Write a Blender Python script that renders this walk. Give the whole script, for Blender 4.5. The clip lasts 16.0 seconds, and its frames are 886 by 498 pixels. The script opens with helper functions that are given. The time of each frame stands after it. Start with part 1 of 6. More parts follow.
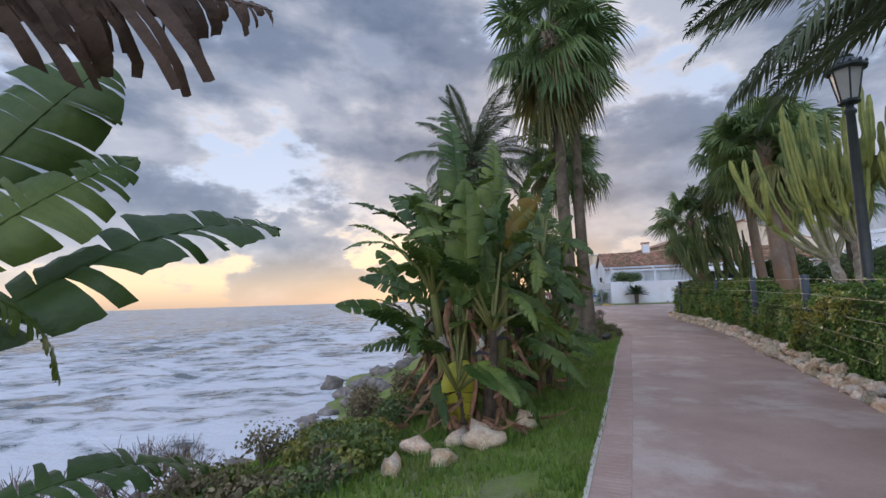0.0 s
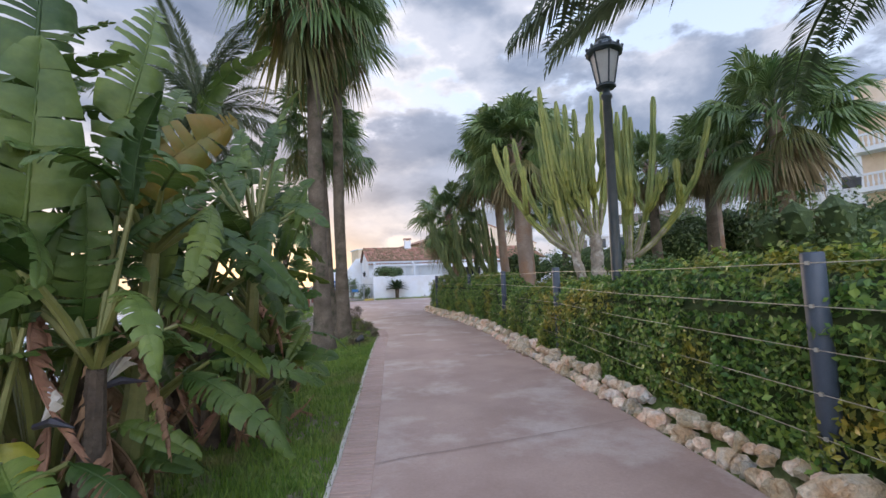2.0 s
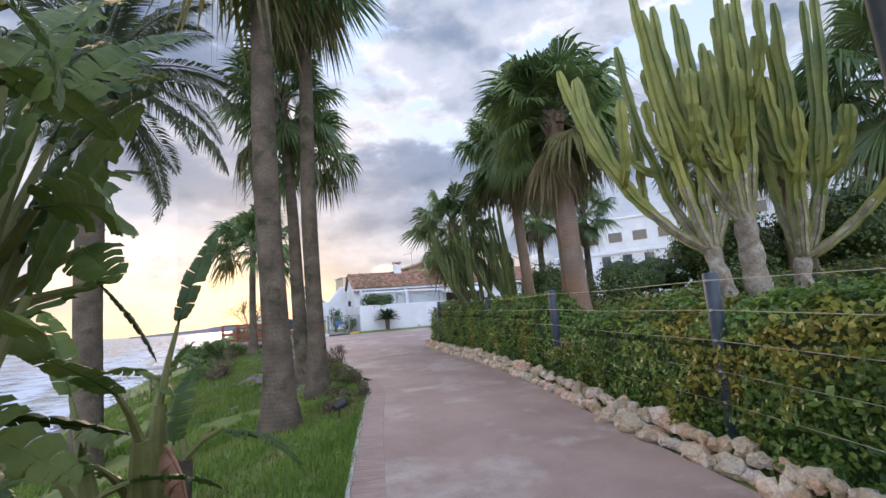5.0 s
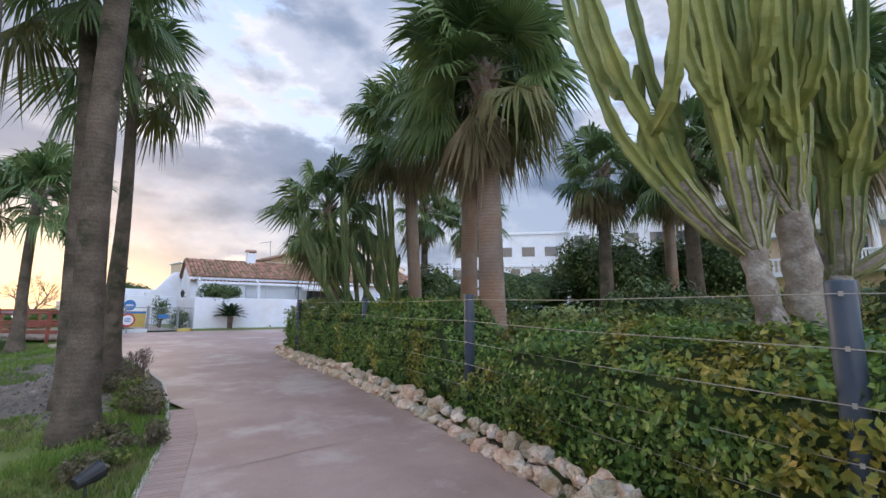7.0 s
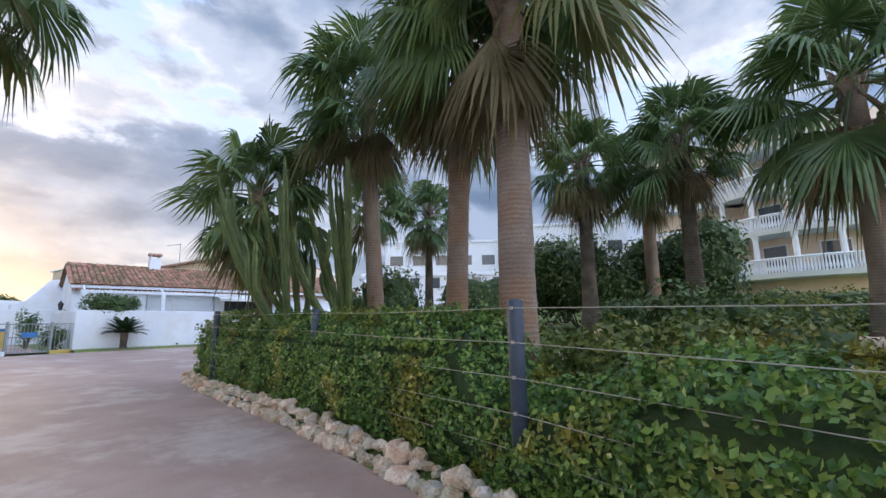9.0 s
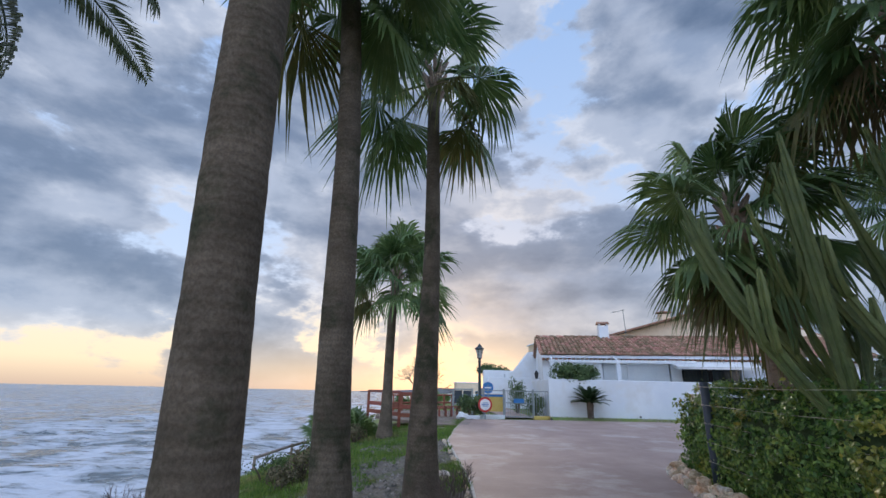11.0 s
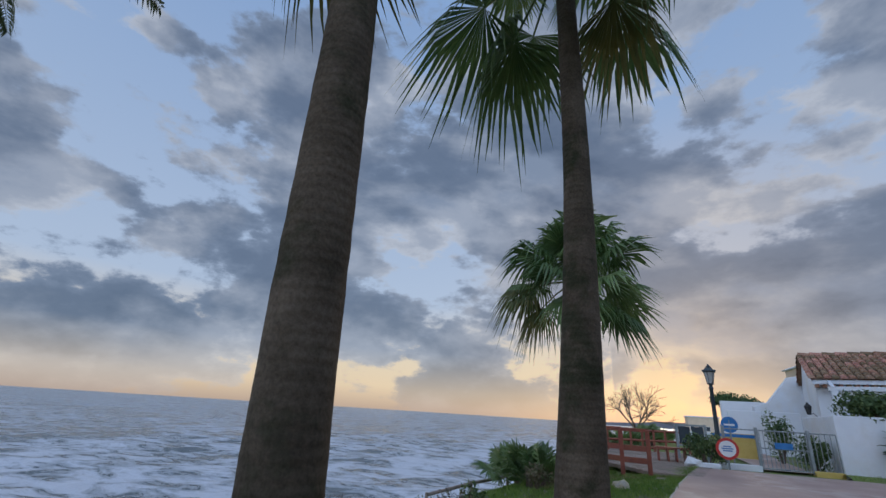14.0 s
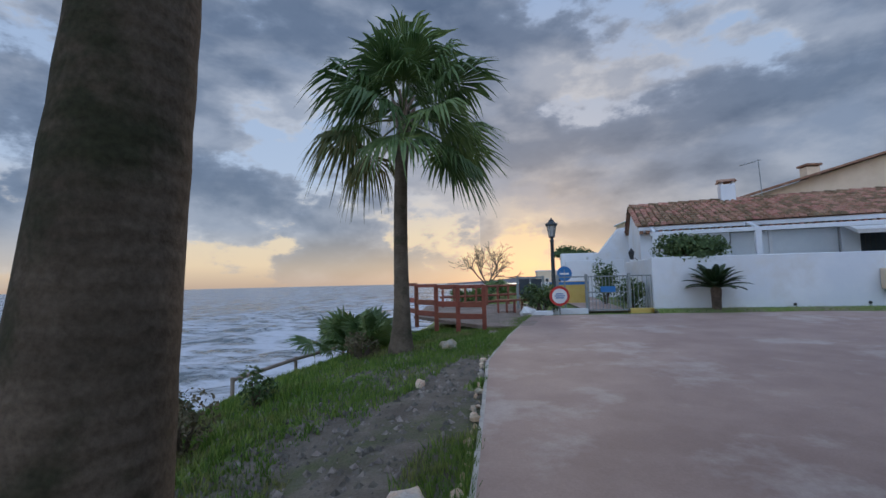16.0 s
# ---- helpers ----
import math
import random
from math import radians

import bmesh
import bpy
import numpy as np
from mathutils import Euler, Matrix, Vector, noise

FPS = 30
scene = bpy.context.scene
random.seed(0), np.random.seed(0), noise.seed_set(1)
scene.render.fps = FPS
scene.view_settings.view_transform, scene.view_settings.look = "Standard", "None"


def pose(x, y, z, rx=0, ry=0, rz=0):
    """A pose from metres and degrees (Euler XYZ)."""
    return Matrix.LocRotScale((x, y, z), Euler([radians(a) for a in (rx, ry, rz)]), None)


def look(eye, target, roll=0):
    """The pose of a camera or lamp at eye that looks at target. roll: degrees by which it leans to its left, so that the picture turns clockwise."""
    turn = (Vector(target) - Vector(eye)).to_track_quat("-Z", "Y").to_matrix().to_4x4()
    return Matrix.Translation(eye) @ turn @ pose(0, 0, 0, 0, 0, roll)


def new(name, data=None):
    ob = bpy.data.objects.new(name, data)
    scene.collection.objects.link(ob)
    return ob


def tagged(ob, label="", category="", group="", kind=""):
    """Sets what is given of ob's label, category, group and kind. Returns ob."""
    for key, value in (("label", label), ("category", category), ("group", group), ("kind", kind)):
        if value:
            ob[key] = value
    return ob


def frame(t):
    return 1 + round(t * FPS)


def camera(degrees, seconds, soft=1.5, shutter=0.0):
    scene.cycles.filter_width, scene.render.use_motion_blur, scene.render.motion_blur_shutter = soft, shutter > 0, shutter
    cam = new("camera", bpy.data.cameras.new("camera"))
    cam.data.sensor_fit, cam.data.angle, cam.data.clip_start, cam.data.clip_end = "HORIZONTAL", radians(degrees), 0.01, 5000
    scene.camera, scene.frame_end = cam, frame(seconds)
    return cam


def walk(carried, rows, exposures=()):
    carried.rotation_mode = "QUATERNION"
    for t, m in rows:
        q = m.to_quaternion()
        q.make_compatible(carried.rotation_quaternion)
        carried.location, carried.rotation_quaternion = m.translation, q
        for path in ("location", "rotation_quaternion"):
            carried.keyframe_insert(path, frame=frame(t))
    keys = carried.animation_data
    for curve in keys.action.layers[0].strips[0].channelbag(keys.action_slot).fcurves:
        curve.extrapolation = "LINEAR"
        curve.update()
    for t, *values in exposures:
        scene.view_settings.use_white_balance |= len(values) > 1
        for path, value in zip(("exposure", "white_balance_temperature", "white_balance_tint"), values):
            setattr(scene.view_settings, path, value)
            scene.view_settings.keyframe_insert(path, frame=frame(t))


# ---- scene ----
cam = camera(89.6, 16.0)
METRES, EYE, TILT, LEAN, TURN = 20.0, 1.55, 6.5, 1.8, 0.0
ROWS = [
    (0.0, 0.0, 0.0, 0.0, -0.0, 0.0, -0.0),
    (0.5, 0.0117, 0.0308, -0.0032, -10.74, -0.92, -1.36),
    (1.0, 0.0288, 0.0591, -0.0072, -21.12, -1.26, -1.18),
    (1.5, 0.043, 0.0874, -0.0101, -25.43, -0.63, -3.42),
    (2.0, 0.0552, 0.1158, -0.0116, -28.94, -0.01, -2.39),
    (2.5, 0.07, 0.145, -0.0121, -31.05, 0.67, -1.84),
    (3.0, 0.0789, 0.1759, -0.0132, -31.48, 2.61, -1.34),
    (3.5, 0.0907, 0.2046, -0.0169, -31.57, 3.78, -0.57),
    (4.0, 0.1003, 0.2362, -0.0212, -30.18, 3.53, -0.28),
    (6.5, 0.1657, 0.3844, -0.0344, -38.0, 3.87, -5.33),
    (7.0, 0.1817, 0.4121, -0.0371, -48.19, 5.25, -6.05),
    (7.5, 0.1975, 0.4411, -0.0378, -50.48, 6.02, -6.38),
    (8.0, 0.2103, 0.4696, -0.0383, -51.69, 6.47, -5.54),
    (8.5, 0.229, 0.4934, -0.0414, -57.96, 7.21, -5.16),
    (9.0, 0.2426, 0.5212, -0.0442, -57.47, 7.46, -5.56),
    (9.5, 0.2521, 0.5521, -0.0464, -40.36, 5.88, -3.04),
    (10.0, 0.2625, 0.5846, -0.0475, -24.83, 5.67, -3.81),
    (12.3, 0.299, 0.7004, -0.0566, 7.3716, 27.3594, 0.1837),
    (12.5, 0.3, 0.7064, -0.0562, 8.1669, 30.3833, 1.1772),
    (13.0, 0.3056, 0.7285, -0.0578, 13.4772, 36.5762, 1.0593),
    (13.5, 0.3131, 0.7554, -0.0594, 19.2382, 27.8256, -1.2624),
    (14.0, 0.316, 0.7866, -0.0645, 20.2908, 13.4022, -2.8556),
    (14.5, 0.3234, 0.8261, -0.0715, 14.19, 4.32, -1.02),
    (15.0, 0.3347, 0.8576, -0.0754, 9.31, -0.33, -0.24),
    (15.5, 0.342, 0.8904, -0.0777, 6.72, -2.87, -1.06),
    (16.0, 0.3525, 0.9225, -0.0803, 4.87, -2.28, 0.14),
]
# exposure of the clip's camera along the way
EXPO = [(0.0, 0.17, 6550, 16), (1.5, 0.62, 6650, 16), (4.0, 0.7, 6600, 16), (6.5, 0.6, 6450, 16), (9.0, 0.65, 6250, 14), (10.0, 0.4, 6100, 13), (12.5, 0.0, 5950, 12), (13.0, 0.0, 6000, 12), (14.0, -0.42, 5950, 11), (16.0, -0.38, 5900, 11)]
walk(cam, [(t, pose(0, 0, EYE, TILT, LEAN, TURN) @ pose(METRES * x, METRES * y, METRES * z, 90 + pitch, roll, yaw)) for t, x, y, z, yaw, pitch, roll in ROWS], EXPO)

# ---- world and sun ----
SUN_AZ, SUN_EL = 9.0, 6.0      # degrees from +y towards +x, and above the horizon
world = bpy.data.worlds.new("dusk_sky")
scene.world = world
world.use_nodes = True
wt = world.node_tree
wt.nodes.clear()


def nd(tree, kind, **kw):
    n = tree.nodes.new(kind)
    for k, v in kw.items():
        if k in n.inputs:
            n.inputs[k].default_value = v
    return n


def wmath(op, a, b=None):
    n = wt.nodes.new("ShaderNodeMath")
    n.operation = op
    for i, v in enumerate((a, b)):
        if v is None:
            continue
        if isinstance(v, (int, float)):
            n.inputs[i].default_value = v
        else:
            wt.links.new(v, n.inputs[i])
    return n.outputs[0]


def wramp(fac, stops, interp="LINEAR"):
    n = wt.nodes.new("ShaderNodeValToRGB")
    n.color_ramp.interpolation = interp
    el = n.color_ramp.elements
    while len(el) < len(stops):
        el.new(0.5)
    for e, (p, c) in zip(el, stops):
        e.position, e.color = p, (*c, 1)
    wt.links.new(fac, n.inputs[0])
    return n.outputs[0]


def wmix(fac, a, b):
    n = wt.nodes.new("ShaderNodeMix")
    n.data_type = "RGBA"
    for sock, v in ((n.inputs[0], fac), (n.inputs[6], a), (n.inputs[7], b)):
        if isinstance(v, (int, float)):
            sock.default_value = v
        elif isinstance(v, tuple):
            sock.default_value = (*v, 1)
        else:
            wt.links.new(v, sock)
    return n.outputs[2]


def wnoise(vec, shift, scale, detail, rough, distort=0.0):
    mp = nd(wt, "ShaderNodeMapping")
    mp.inputs["Location"].default_value = shift
    wt.links.new(vec, mp.inputs[0])
    n = nd(wt, "ShaderNodeTexNoise", Scale=scale, Detail=detail, Roughness=rough, Distortion=distort)
    wt.links.new(mp.outputs[0], n.inputs["Vector"])
    return n.outputs[0]


def grey(v):
    return (v, v, v)


def build_sky():
    out = wt.nodes.new("ShaderNodeOutputWorld")
    tc = wt.nodes.new("ShaderNodeTexCoord")
    sep = wt.nodes.new("ShaderNodeSeparateXYZ")
    wt.links.new(tc.outputs["Generated"], sep.inputs[0])
    x, y, z = sep.outputs
    # rounded heaps of cloud, flattened a little towards the horizon
    comb = wt.nodes.new("ShaderNodeCombineXYZ")
    for k, v in enumerate((x, y, wmath("MULTIPLY", z, 1.9))):
        wt.links.new(v, comb.inputs[k])
    vec = comb.outputs[0]
    at = (3.1, 1.2, 0.4)
    lit_at = (at[0] + 0.01, at[1] + 0.05, at[2] - 0.09)
    big = wnoise(vec, at, 2.1, 9.0, 0.50, 0.15)
    sunward = wnoise(vec, lit_at, 2.1, 9.0, 0.50, 0.15)
    small = wnoise(vec, at, 8.0, 7.0, 0.58)
    mp = nd(wt, "ShaderNodeMapping")
    wt.links.new(vec, mp.inputs[0])
    cell = nd(wt, "ShaderNodeTexVoronoi", Scale=7.0, Detail=4.0, Roughness=0.55, Lacunarity=2.2)
    cell.normalize = True
    wt.links.new(mp.outputs[0], cell.inputs["Vector"])
    puff = wmath("MULTIPLY", wmath("SUBTRACT", 0.30, cell.outputs["Distance"]), 0.26)
    dens = wmath("ADD", puff, wmath("ADD", wmath("MULTIPLY", big, 0.76), wmath("MULTIPLY", small, 0.24)))
    # a heavy bank stands inland of the sunset, open air over the sea
    bank = wmath("MULTIPLY", wramp(x, [(0.0, grey(0)), (0.35, grey(1))], "EASE"), wramp(z, [(0.05, grey(0)), (0.16, grey(1)), (0.42, grey(0))], "EASE"))
    open_air = wmath("MULTIPLY", wramp(x, [(-0.75, grey(1)), (-0.15, grey(0))], "EASE"), wramp(z, [(0.05, grey(1)), (0.40, grey(0))], "EASE"))
    dens = wmath("ADD", dens, wmath("SUBTRACT", wmath("MULTIPLY", bank, 0.07), wmath("MULTIPLY", open_air, 0.045)))
    cover = wramp(dens, [(0.432, grey(0)), (0.474, grey(1))], "EASE")
    thick = wramp(dens, [(0.44, grey(0)), (0.52, grey(0.6)), (0.64, grey(1))], "EASE")
    relief = wramp(wmath("ADD", 0.5, wmath("MULTIPLY", wmath("SUBTRACT", big, sunward), 4.0)), [(0.25, grey(0)), (0.85, grey(1))], "EASE")
    # glow round the hidden sun
    dot = wt.nodes.new("ShaderNodeVectorMath")
    dot.operation = "DOT_PRODUCT"
    wt.links.new(tc.outputs["Generated"], dot.inputs[0])
    a, e = radians(SUN_AZ), radians(SUN_EL)
    dot.inputs[1].default_value = (math.sin(a) * math.cos(e), math.cos(a) * math.cos(e), math.sin(e))
    near = wramp(dot.outputs["Value"], [(0.86, grey(0)), (0.985, grey(0.30)), (1.0, grey(1))], "EASE")
    # clear air: golden low over the sea, cooler inland, blue overhead
    west = wramp(z, [(0.0, (0.66, 0.49, 0.36)), (0.045, (1.0, 0.77, 0.50)), (0.11, (0.96, 0.80, 0.57)), (0.22, (0.56, 0.66, 0.80)), (1.0, (0.20, 0.37, 0.68))])
    east = wramp(z, [(0.0, (0.38, 0.32, 0.33)), (0.06, (0.38, 0.38, 0.43)), (0.16, (0.50, 0.58, 0.70)), (0.40, (0.46, 0.58, 0.76)), (1.0, (0.22, 0.38, 0.66))])
    inland = wramp(x, [(-0.10, grey(0)), (0.42, grey(1))], "EASE")
    clear = wmix(near, wmix(inland, west, east), (0.82, 0.60, 0.38))
    rim = wmix(near, (0.66, 0.68, 0.72), (1.0, 0.76, 0.50))
    body = wmix(near, (0.265, 0.325, 0.43), (0.36, 0.36, 0.41))
    dark = wmix(near, (0.10, 0.145, 0.225), (0.15, 0.175, 0.24))
    shade = wmix(thick, wmix(relief, body, rim), wmix(relief, dark, body))
    # the bank thins into haze at the horizon
    low = wramp(z, [(0.0, grey(0.15)), (0.05, grey(0.60)), (0.12, grey(1))])
    fac = wmath("MULTIPLY", cover, low)
    # away from the sunset the sky is lighter and more even
    back = wramp(wmath("MULTIPLY", y, -1.0), [(0.0, grey(0)), (0.7, grey(1))], "EASE")
    over = wramp(z, [(0.72, grey(0)), (1.0, grey(1))], "EASE")
    gain = wmath("ADD", wmath("MULTIPLY", back, 2.1), wmath("ADD", wmath("MULTIPLY", over, 1.3), 1.0))
    sky = wt.nodes.new("ShaderNodeTexSky")
    sky.sky_type = "NISHITA"
    sky.sun_disc = False
    sky.sun_elevation, sky.sun_rotation = radians(SUN_EL), radians(SUN_AZ)
    b1 = nd(wt, "ShaderNodeBackground", Strength=0.012)
    wt.links.new(sky.outputs[0], b1.inputs[0])
    b2 = nd(wt, "ShaderNodeBackground", Strength=1.0)
    wt.links.new(gain, b2.inputs["Strength"])
    wt.links.new(wmix(fac, clear, shade), b2.inputs[0])
    add = wt.nodes.new("ShaderNodeAddShader")
    wt.links.new(b1.outputs[0], add.inputs[0])
    wt.links.new(b2.outputs[0], add.inputs[1])
    wt.links.new(add.outputs[0], out.inputs[0])


build_sky()
sun = new("sun", bpy.data.lights.new("sun", "SUN"))
sun.data.energy, sun.data.angle, sun.data.color = 0.7, radians(14), (1.0, 0.78, 0.55)
sun.matrix_world = look((0, 0, 30), (-math.sin(radians(SUN_AZ)) * 30, -math.cos(radians(SUN_AZ)) * 30, 30 - 30 * math.tan(radians(SUN_EL + 4))))


# ---- materials ----
def mat(name, c1, c2, scale=4.0, rough=0.7, bump=0.3, bscale=40.0, metal=0.0, leaf=0.0, rnd=0.0, isl=0.0, fine=0.35, dist=0.02, spec=0.5, c3=None, c3scale=0.7, bands=0.0):
    """Two-scale mottled surface in world metres. leaf: share of light let through; rnd, isl: brightness change from piece to piece."""
    m = bpy.data.materials.new(name)
    m.use_nodes = True
    t = m.node_tree
    b = t.nodes["Principled BSDF"]
    b.inputs["Roughness"].default_value = rough
    b.inputs["Metallic"].default_value = metal
    b.inputs["Specular IOR Level"].default_value = spec
    geo = t.nodes.new("ShaderNodeNewGeometry")
    n1 = nd(t, "ShaderNodeTexNoise", Scale=scale, Detail=6.0, Roughness=0.6)
    n2 = nd(t, "ShaderNodeTexNoise", Scale=bscale, Detail=4.0, Roughness=0.6)
    t.links.new(geo.outputs["Position"], n1.inputs["Vector"])
    t.links.new(geo.outputs["Position"], n2.inputs["Vector"])

    def mix(fac, a, c):
        n = t.nodes.new("ShaderNodeMix")
        n.data_type = "RGBA"
        for sock, v in ((n.inputs[0], fac), (n.inputs[6], a), (n.inputs[7], c)):
            if isinstance(v, (int, float)):
                sock.default_value = v
            elif isinstance(v, tuple):
                sock.default_value = (*v, 1)
            else:
                t.links.new(v, sock)
        return n

    def ramp(src, lo, hi):
        n = t.nodes.new("ShaderNodeMapRange")
        n.inputs["From Min"].default_value, n.inputs["From Max"].default_value = lo, hi
        t.links.new(src, n.inputs["Value"])
        return n.outputs[0]

    col = mix(ramp(n1.outputs[0], 0.36, 0.66), c1, c2).outputs[2]
    if c3:
        n3 = nd(t, "ShaderNodeTexNoise", Scale=c3scale, Detail=5.0, Roughness=0.65)
        t.links.new(geo.outputs["Position"], n3.inputs["Vector"])
        col = mix(ramp(n3.outputs[0], 0.52, 0.66), col, c3).outputs[2]
    hsv = nd(t, "ShaderNodeHueSaturation")
    t.links.new(col, hsv.inputs["Color"])
    v = t.nodes.new("ShaderNodeMath")
    v.operation = "MULTIPLY_ADD"
    v.inputs[1].default_value, v.inputs[2].default_value = fine, 1 - fine * 0.5
    t.links.new(n2.outputs[0], v.inputs[0])
    val = v.outputs[0]
    for amount, node, sock in ((rnd, "ShaderNodeObjectInfo", "Random"), (isl, "ShaderNodeNewGeometry", "Random Per Island")):
        if amount:
            o = t.nodes.new(node)
            k = t.nodes.new("ShaderNodeMath")
            k.operation = "MULTIPLY_ADD"
            k.inputs[1].default_value, k.inputs[2].default_value = amount, -amount / 2
            t.links.new(o.outputs[sock], k.inputs[0])
            s = t.nodes.new("ShaderNodeMath")
            t.links.new(val, s.inputs[0])
            t.links.new(k.outputs[0], s.inputs[1])
            val = s.outputs[0]
            h = t.nodes.new("ShaderNodeMath")
            h.operation = "MULTIPLY_ADD"
            h.inputs[1].default_value, h.inputs[2].default_value = amount * -0.06, 0.5 + amount * 0.03
            t.links.new(o.outputs[sock], h.inputs[0])
            t.links.new(h.outputs[0], hsv.inputs["Hue"])
    t.links.new(val, hsv.inputs["Value"])
    col = hsv.outputs[0]
    t.links.new(col, b.inputs["Base Color"])
    height = n2.outputs[0]
    if bands:
        wv = nd(t, "ShaderNodeTexWave", Scale=bands, Distortion=2.2, Detail=4.0)
        wv.inputs["Detail Scale"].default_value = 2.0
        wv.bands_direction = "Z"
        t.links.new(geo.outputs["Position"], wv.inputs["Vector"])
        s = t.nodes.new("ShaderNodeMath")
        t.links.new(wv.outputs["Fac"], s.inputs[0])
        t.links.new(n2.outputs[0], s.inputs[1])
        height = s.outputs[0]
    bp = nd(t, "ShaderNodeBump", Strength=bump, Distance=dist)
    t.links.new(height, bp.inputs["Height"])
    t.links.new(bp.outputs[0], b.inputs["Normal"])
    if leaf:
        tr = t.nodes.new("ShaderNodeBsdfTranslucent")
        t.links.new(col, tr.inputs[0])
        mx = t.nodes.new("ShaderNodeMixShader")
        mx.inputs[0].default_value = leaf
        t.links.new(b.outputs[0], mx.inputs[1])
        t.links.new(tr.outputs[0], mx.inputs[2])
        t.links.new(mx.outputs[0], t.nodes["Material Output"].inputs[0])
    return m


M_PATH = mat("stamped_concrete", (0.33, 0.225, 0.19), (0.42, 0.30, 0.255), 1.1, 0.68, 0.3, 45, c3=(0.49, 0.40, 0.36), c3scale=0.8, fine=0.35, dist=0.006)
M_JOINT = mat("joint_concrete", (0.27, 0.20, 0.175), (0.35, 0.27, 0.24), 2.5, 0.8, 0.4, 70, fine=0.4, dist=0.006)
M_BRICK = mat("edge_brick", (0.36, 0.245, 0.205), (0.42, 0.30, 0.26), 3, 0.75, 0.35, 80, rnd=0.14, dist=0.006)
M_KERB = mat("pale_kerb", (0.45, 0.41, 0.37), (0.6, 0.56, 0.5), 5, 0.85, 0.5, 60)
M_SOIL = mat("bank_soil", (0.115, 0.175, 0.035), (0.19, 0.235, 0.06), 1.2, 0.95, 0.8, 22, c3=(0.23, 0.19, 0.145), c3scale=0.42, fine=0.8, dist=0.05)
M_ROCK = mat("limestone", (0.56, 0.37, 0.22), (0.80, 0.70, 0.55), 5.5, 0.9, 1.0, 38, rnd=0.6, fine=0.9, dist=0.04, c3=(0.62, 0.58, 0.53), c3scale=2.5)
M_DIRT = mat("stony_dirt", (0.14, 0.115, 0.09), (0.24, 0.205, 0.165), 3, 0.95, 0.9, 40, fine=0.9, dist=0.03, c3=(0.12, 0.13, 0.06), c3scale=0.8)
M_SHORE = mat("shore_rock", (0.10, 0.09, 0.085), (0.24, 0.22, 0.20), 3, 0.7, 0.9, 14, rnd=0.5)
M_TRUNK = mat("palm_bark", (0.092, 0.076, 0.058), (0.175, 0.142, 0.11), 2.6, 0.95, 0.5, 55, bands=5.2, fine=1.3, dist=0.006, spec=0.12, c3=(0.058, 0.06, 0.038), c3scale=2.4)
M_TRUNK2 = mat("red_brown_bark", (0.25, 0.185, 0.145), (0.35, 0.28, 0.23), 2.2, 0.9, 0.45, 70, bands=6.0, fine=0.9, dist=0.008, c3=(0.30, 0.18, 0.115), c3scale=0.9)
M_FAN = mat("fan_leaf", (0.085, 0.155, 0.05), (0.175, 0.25, 0.085), 3, 0.42, 0.2, 60, leaf=0.30, rnd=0.5)
M_FANDRY = mat("dry_fan_leaf", (0.20, 0.15, 0.075), (0.30, 0.24, 0.14), 3, 0.8, 0.2, 60, leaf=0.2, rnd=0.4)
M_FEATHER = mat("feather_leaf", (0.075, 0.105, 0.055), (0.12, 0.155, 0.085), 3, 0.45, 0.2, 60, leaf=0.2, rnd=0.3)
M_BANANA = mat("paddle_leaf", (0.038, 0.082, 0.016), (0.11, 0.165, 0.036), 2.5, 0.42, 0.25, 30, leaf=0.25, rnd=0.8, spec=0.38)
M_YELLOW = mat("yellow_leaf", (0.36, 0.36, 0.03), (0.46, 0.44, 0.06), 4, 0.4, 0.2, 30, leaf=0.3, rnd=0.2)
M_OCHRE = mat("ochre_leaf", (0.19, 0.12, 0.015), (0.13, 0.13, 0.02), 4, 0.5, 0.2, 30, leaf=0.3, rnd=0.2)
M_DEAD = mat("dead_leaf", (0.20, 0.11, 0.06), (0.33, 0.20, 0.12), 5, 0.85, 0.5, 30, leaf=0.1, rnd=0.5)
M_WITHER = mat("withered_leaf", (0.05, 0.035, 0.025), (0.11, 0.075, 0.05), 5, 0.8, 0.5, 30, leaf=0.1, rnd=0.5)
M_STALK = mat("green_stalk", (0.13, 0.15, 0.04), (0.20, 0.20, 0.07), 6, 0.5, 0.2, 40)
M_STEM = mat("dark_stem", (0.06, 0.045, 0.035), (0.13, 0.10, 0.075), 8, 0.9, 0.8, 40)
M_HEDGE = mat("hedge_leaf", (0.085, 0.185, 0.035), (0.17, 0.29, 0.06), 1.2, 0.38, 0.1, 30, leaf=0.28, isl=1.1, c3=(0.30, 0.27, 0.04), c3scale=1.3)
# dark green with the shade inside hedge and bushes put into its colour
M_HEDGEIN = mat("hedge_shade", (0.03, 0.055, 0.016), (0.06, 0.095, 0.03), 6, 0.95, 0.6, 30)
M_GRASS = mat("grass_blade", (0.105, 0.20, 0.026), (0.19, 0.285, 0.055), 1.0, 0.6, 0.1, 30, leaf=0.25, isl=0.7, c3=(0.26, 0.24, 0.10), c3scale=0.8)
M_CACT = mat("candelabra_green", (0.15, 0.20, 0.055), (0.30, 0.32, 0.085), 2.5, 0.55, 0.4, 22, rnd=0.3, fine=0.4)
M_CACTDARK = mat("candelabra_dark_green", (0.09, 0.13, 0.045), (0.17, 0.21, 0.07), 3.0, 0.55, 0.4, 22, rnd=0.4, fine=0.4)
M_CACTWOOD = mat("candelabra_wood", (0.20, 0.17, 0.14), (0.38, 0.34, 0.29), 5, 0.9, 0.9, 22, fine=0.8, dist=0.03, c3=(0.46, 0.44, 0.40), c3scale=6.0)
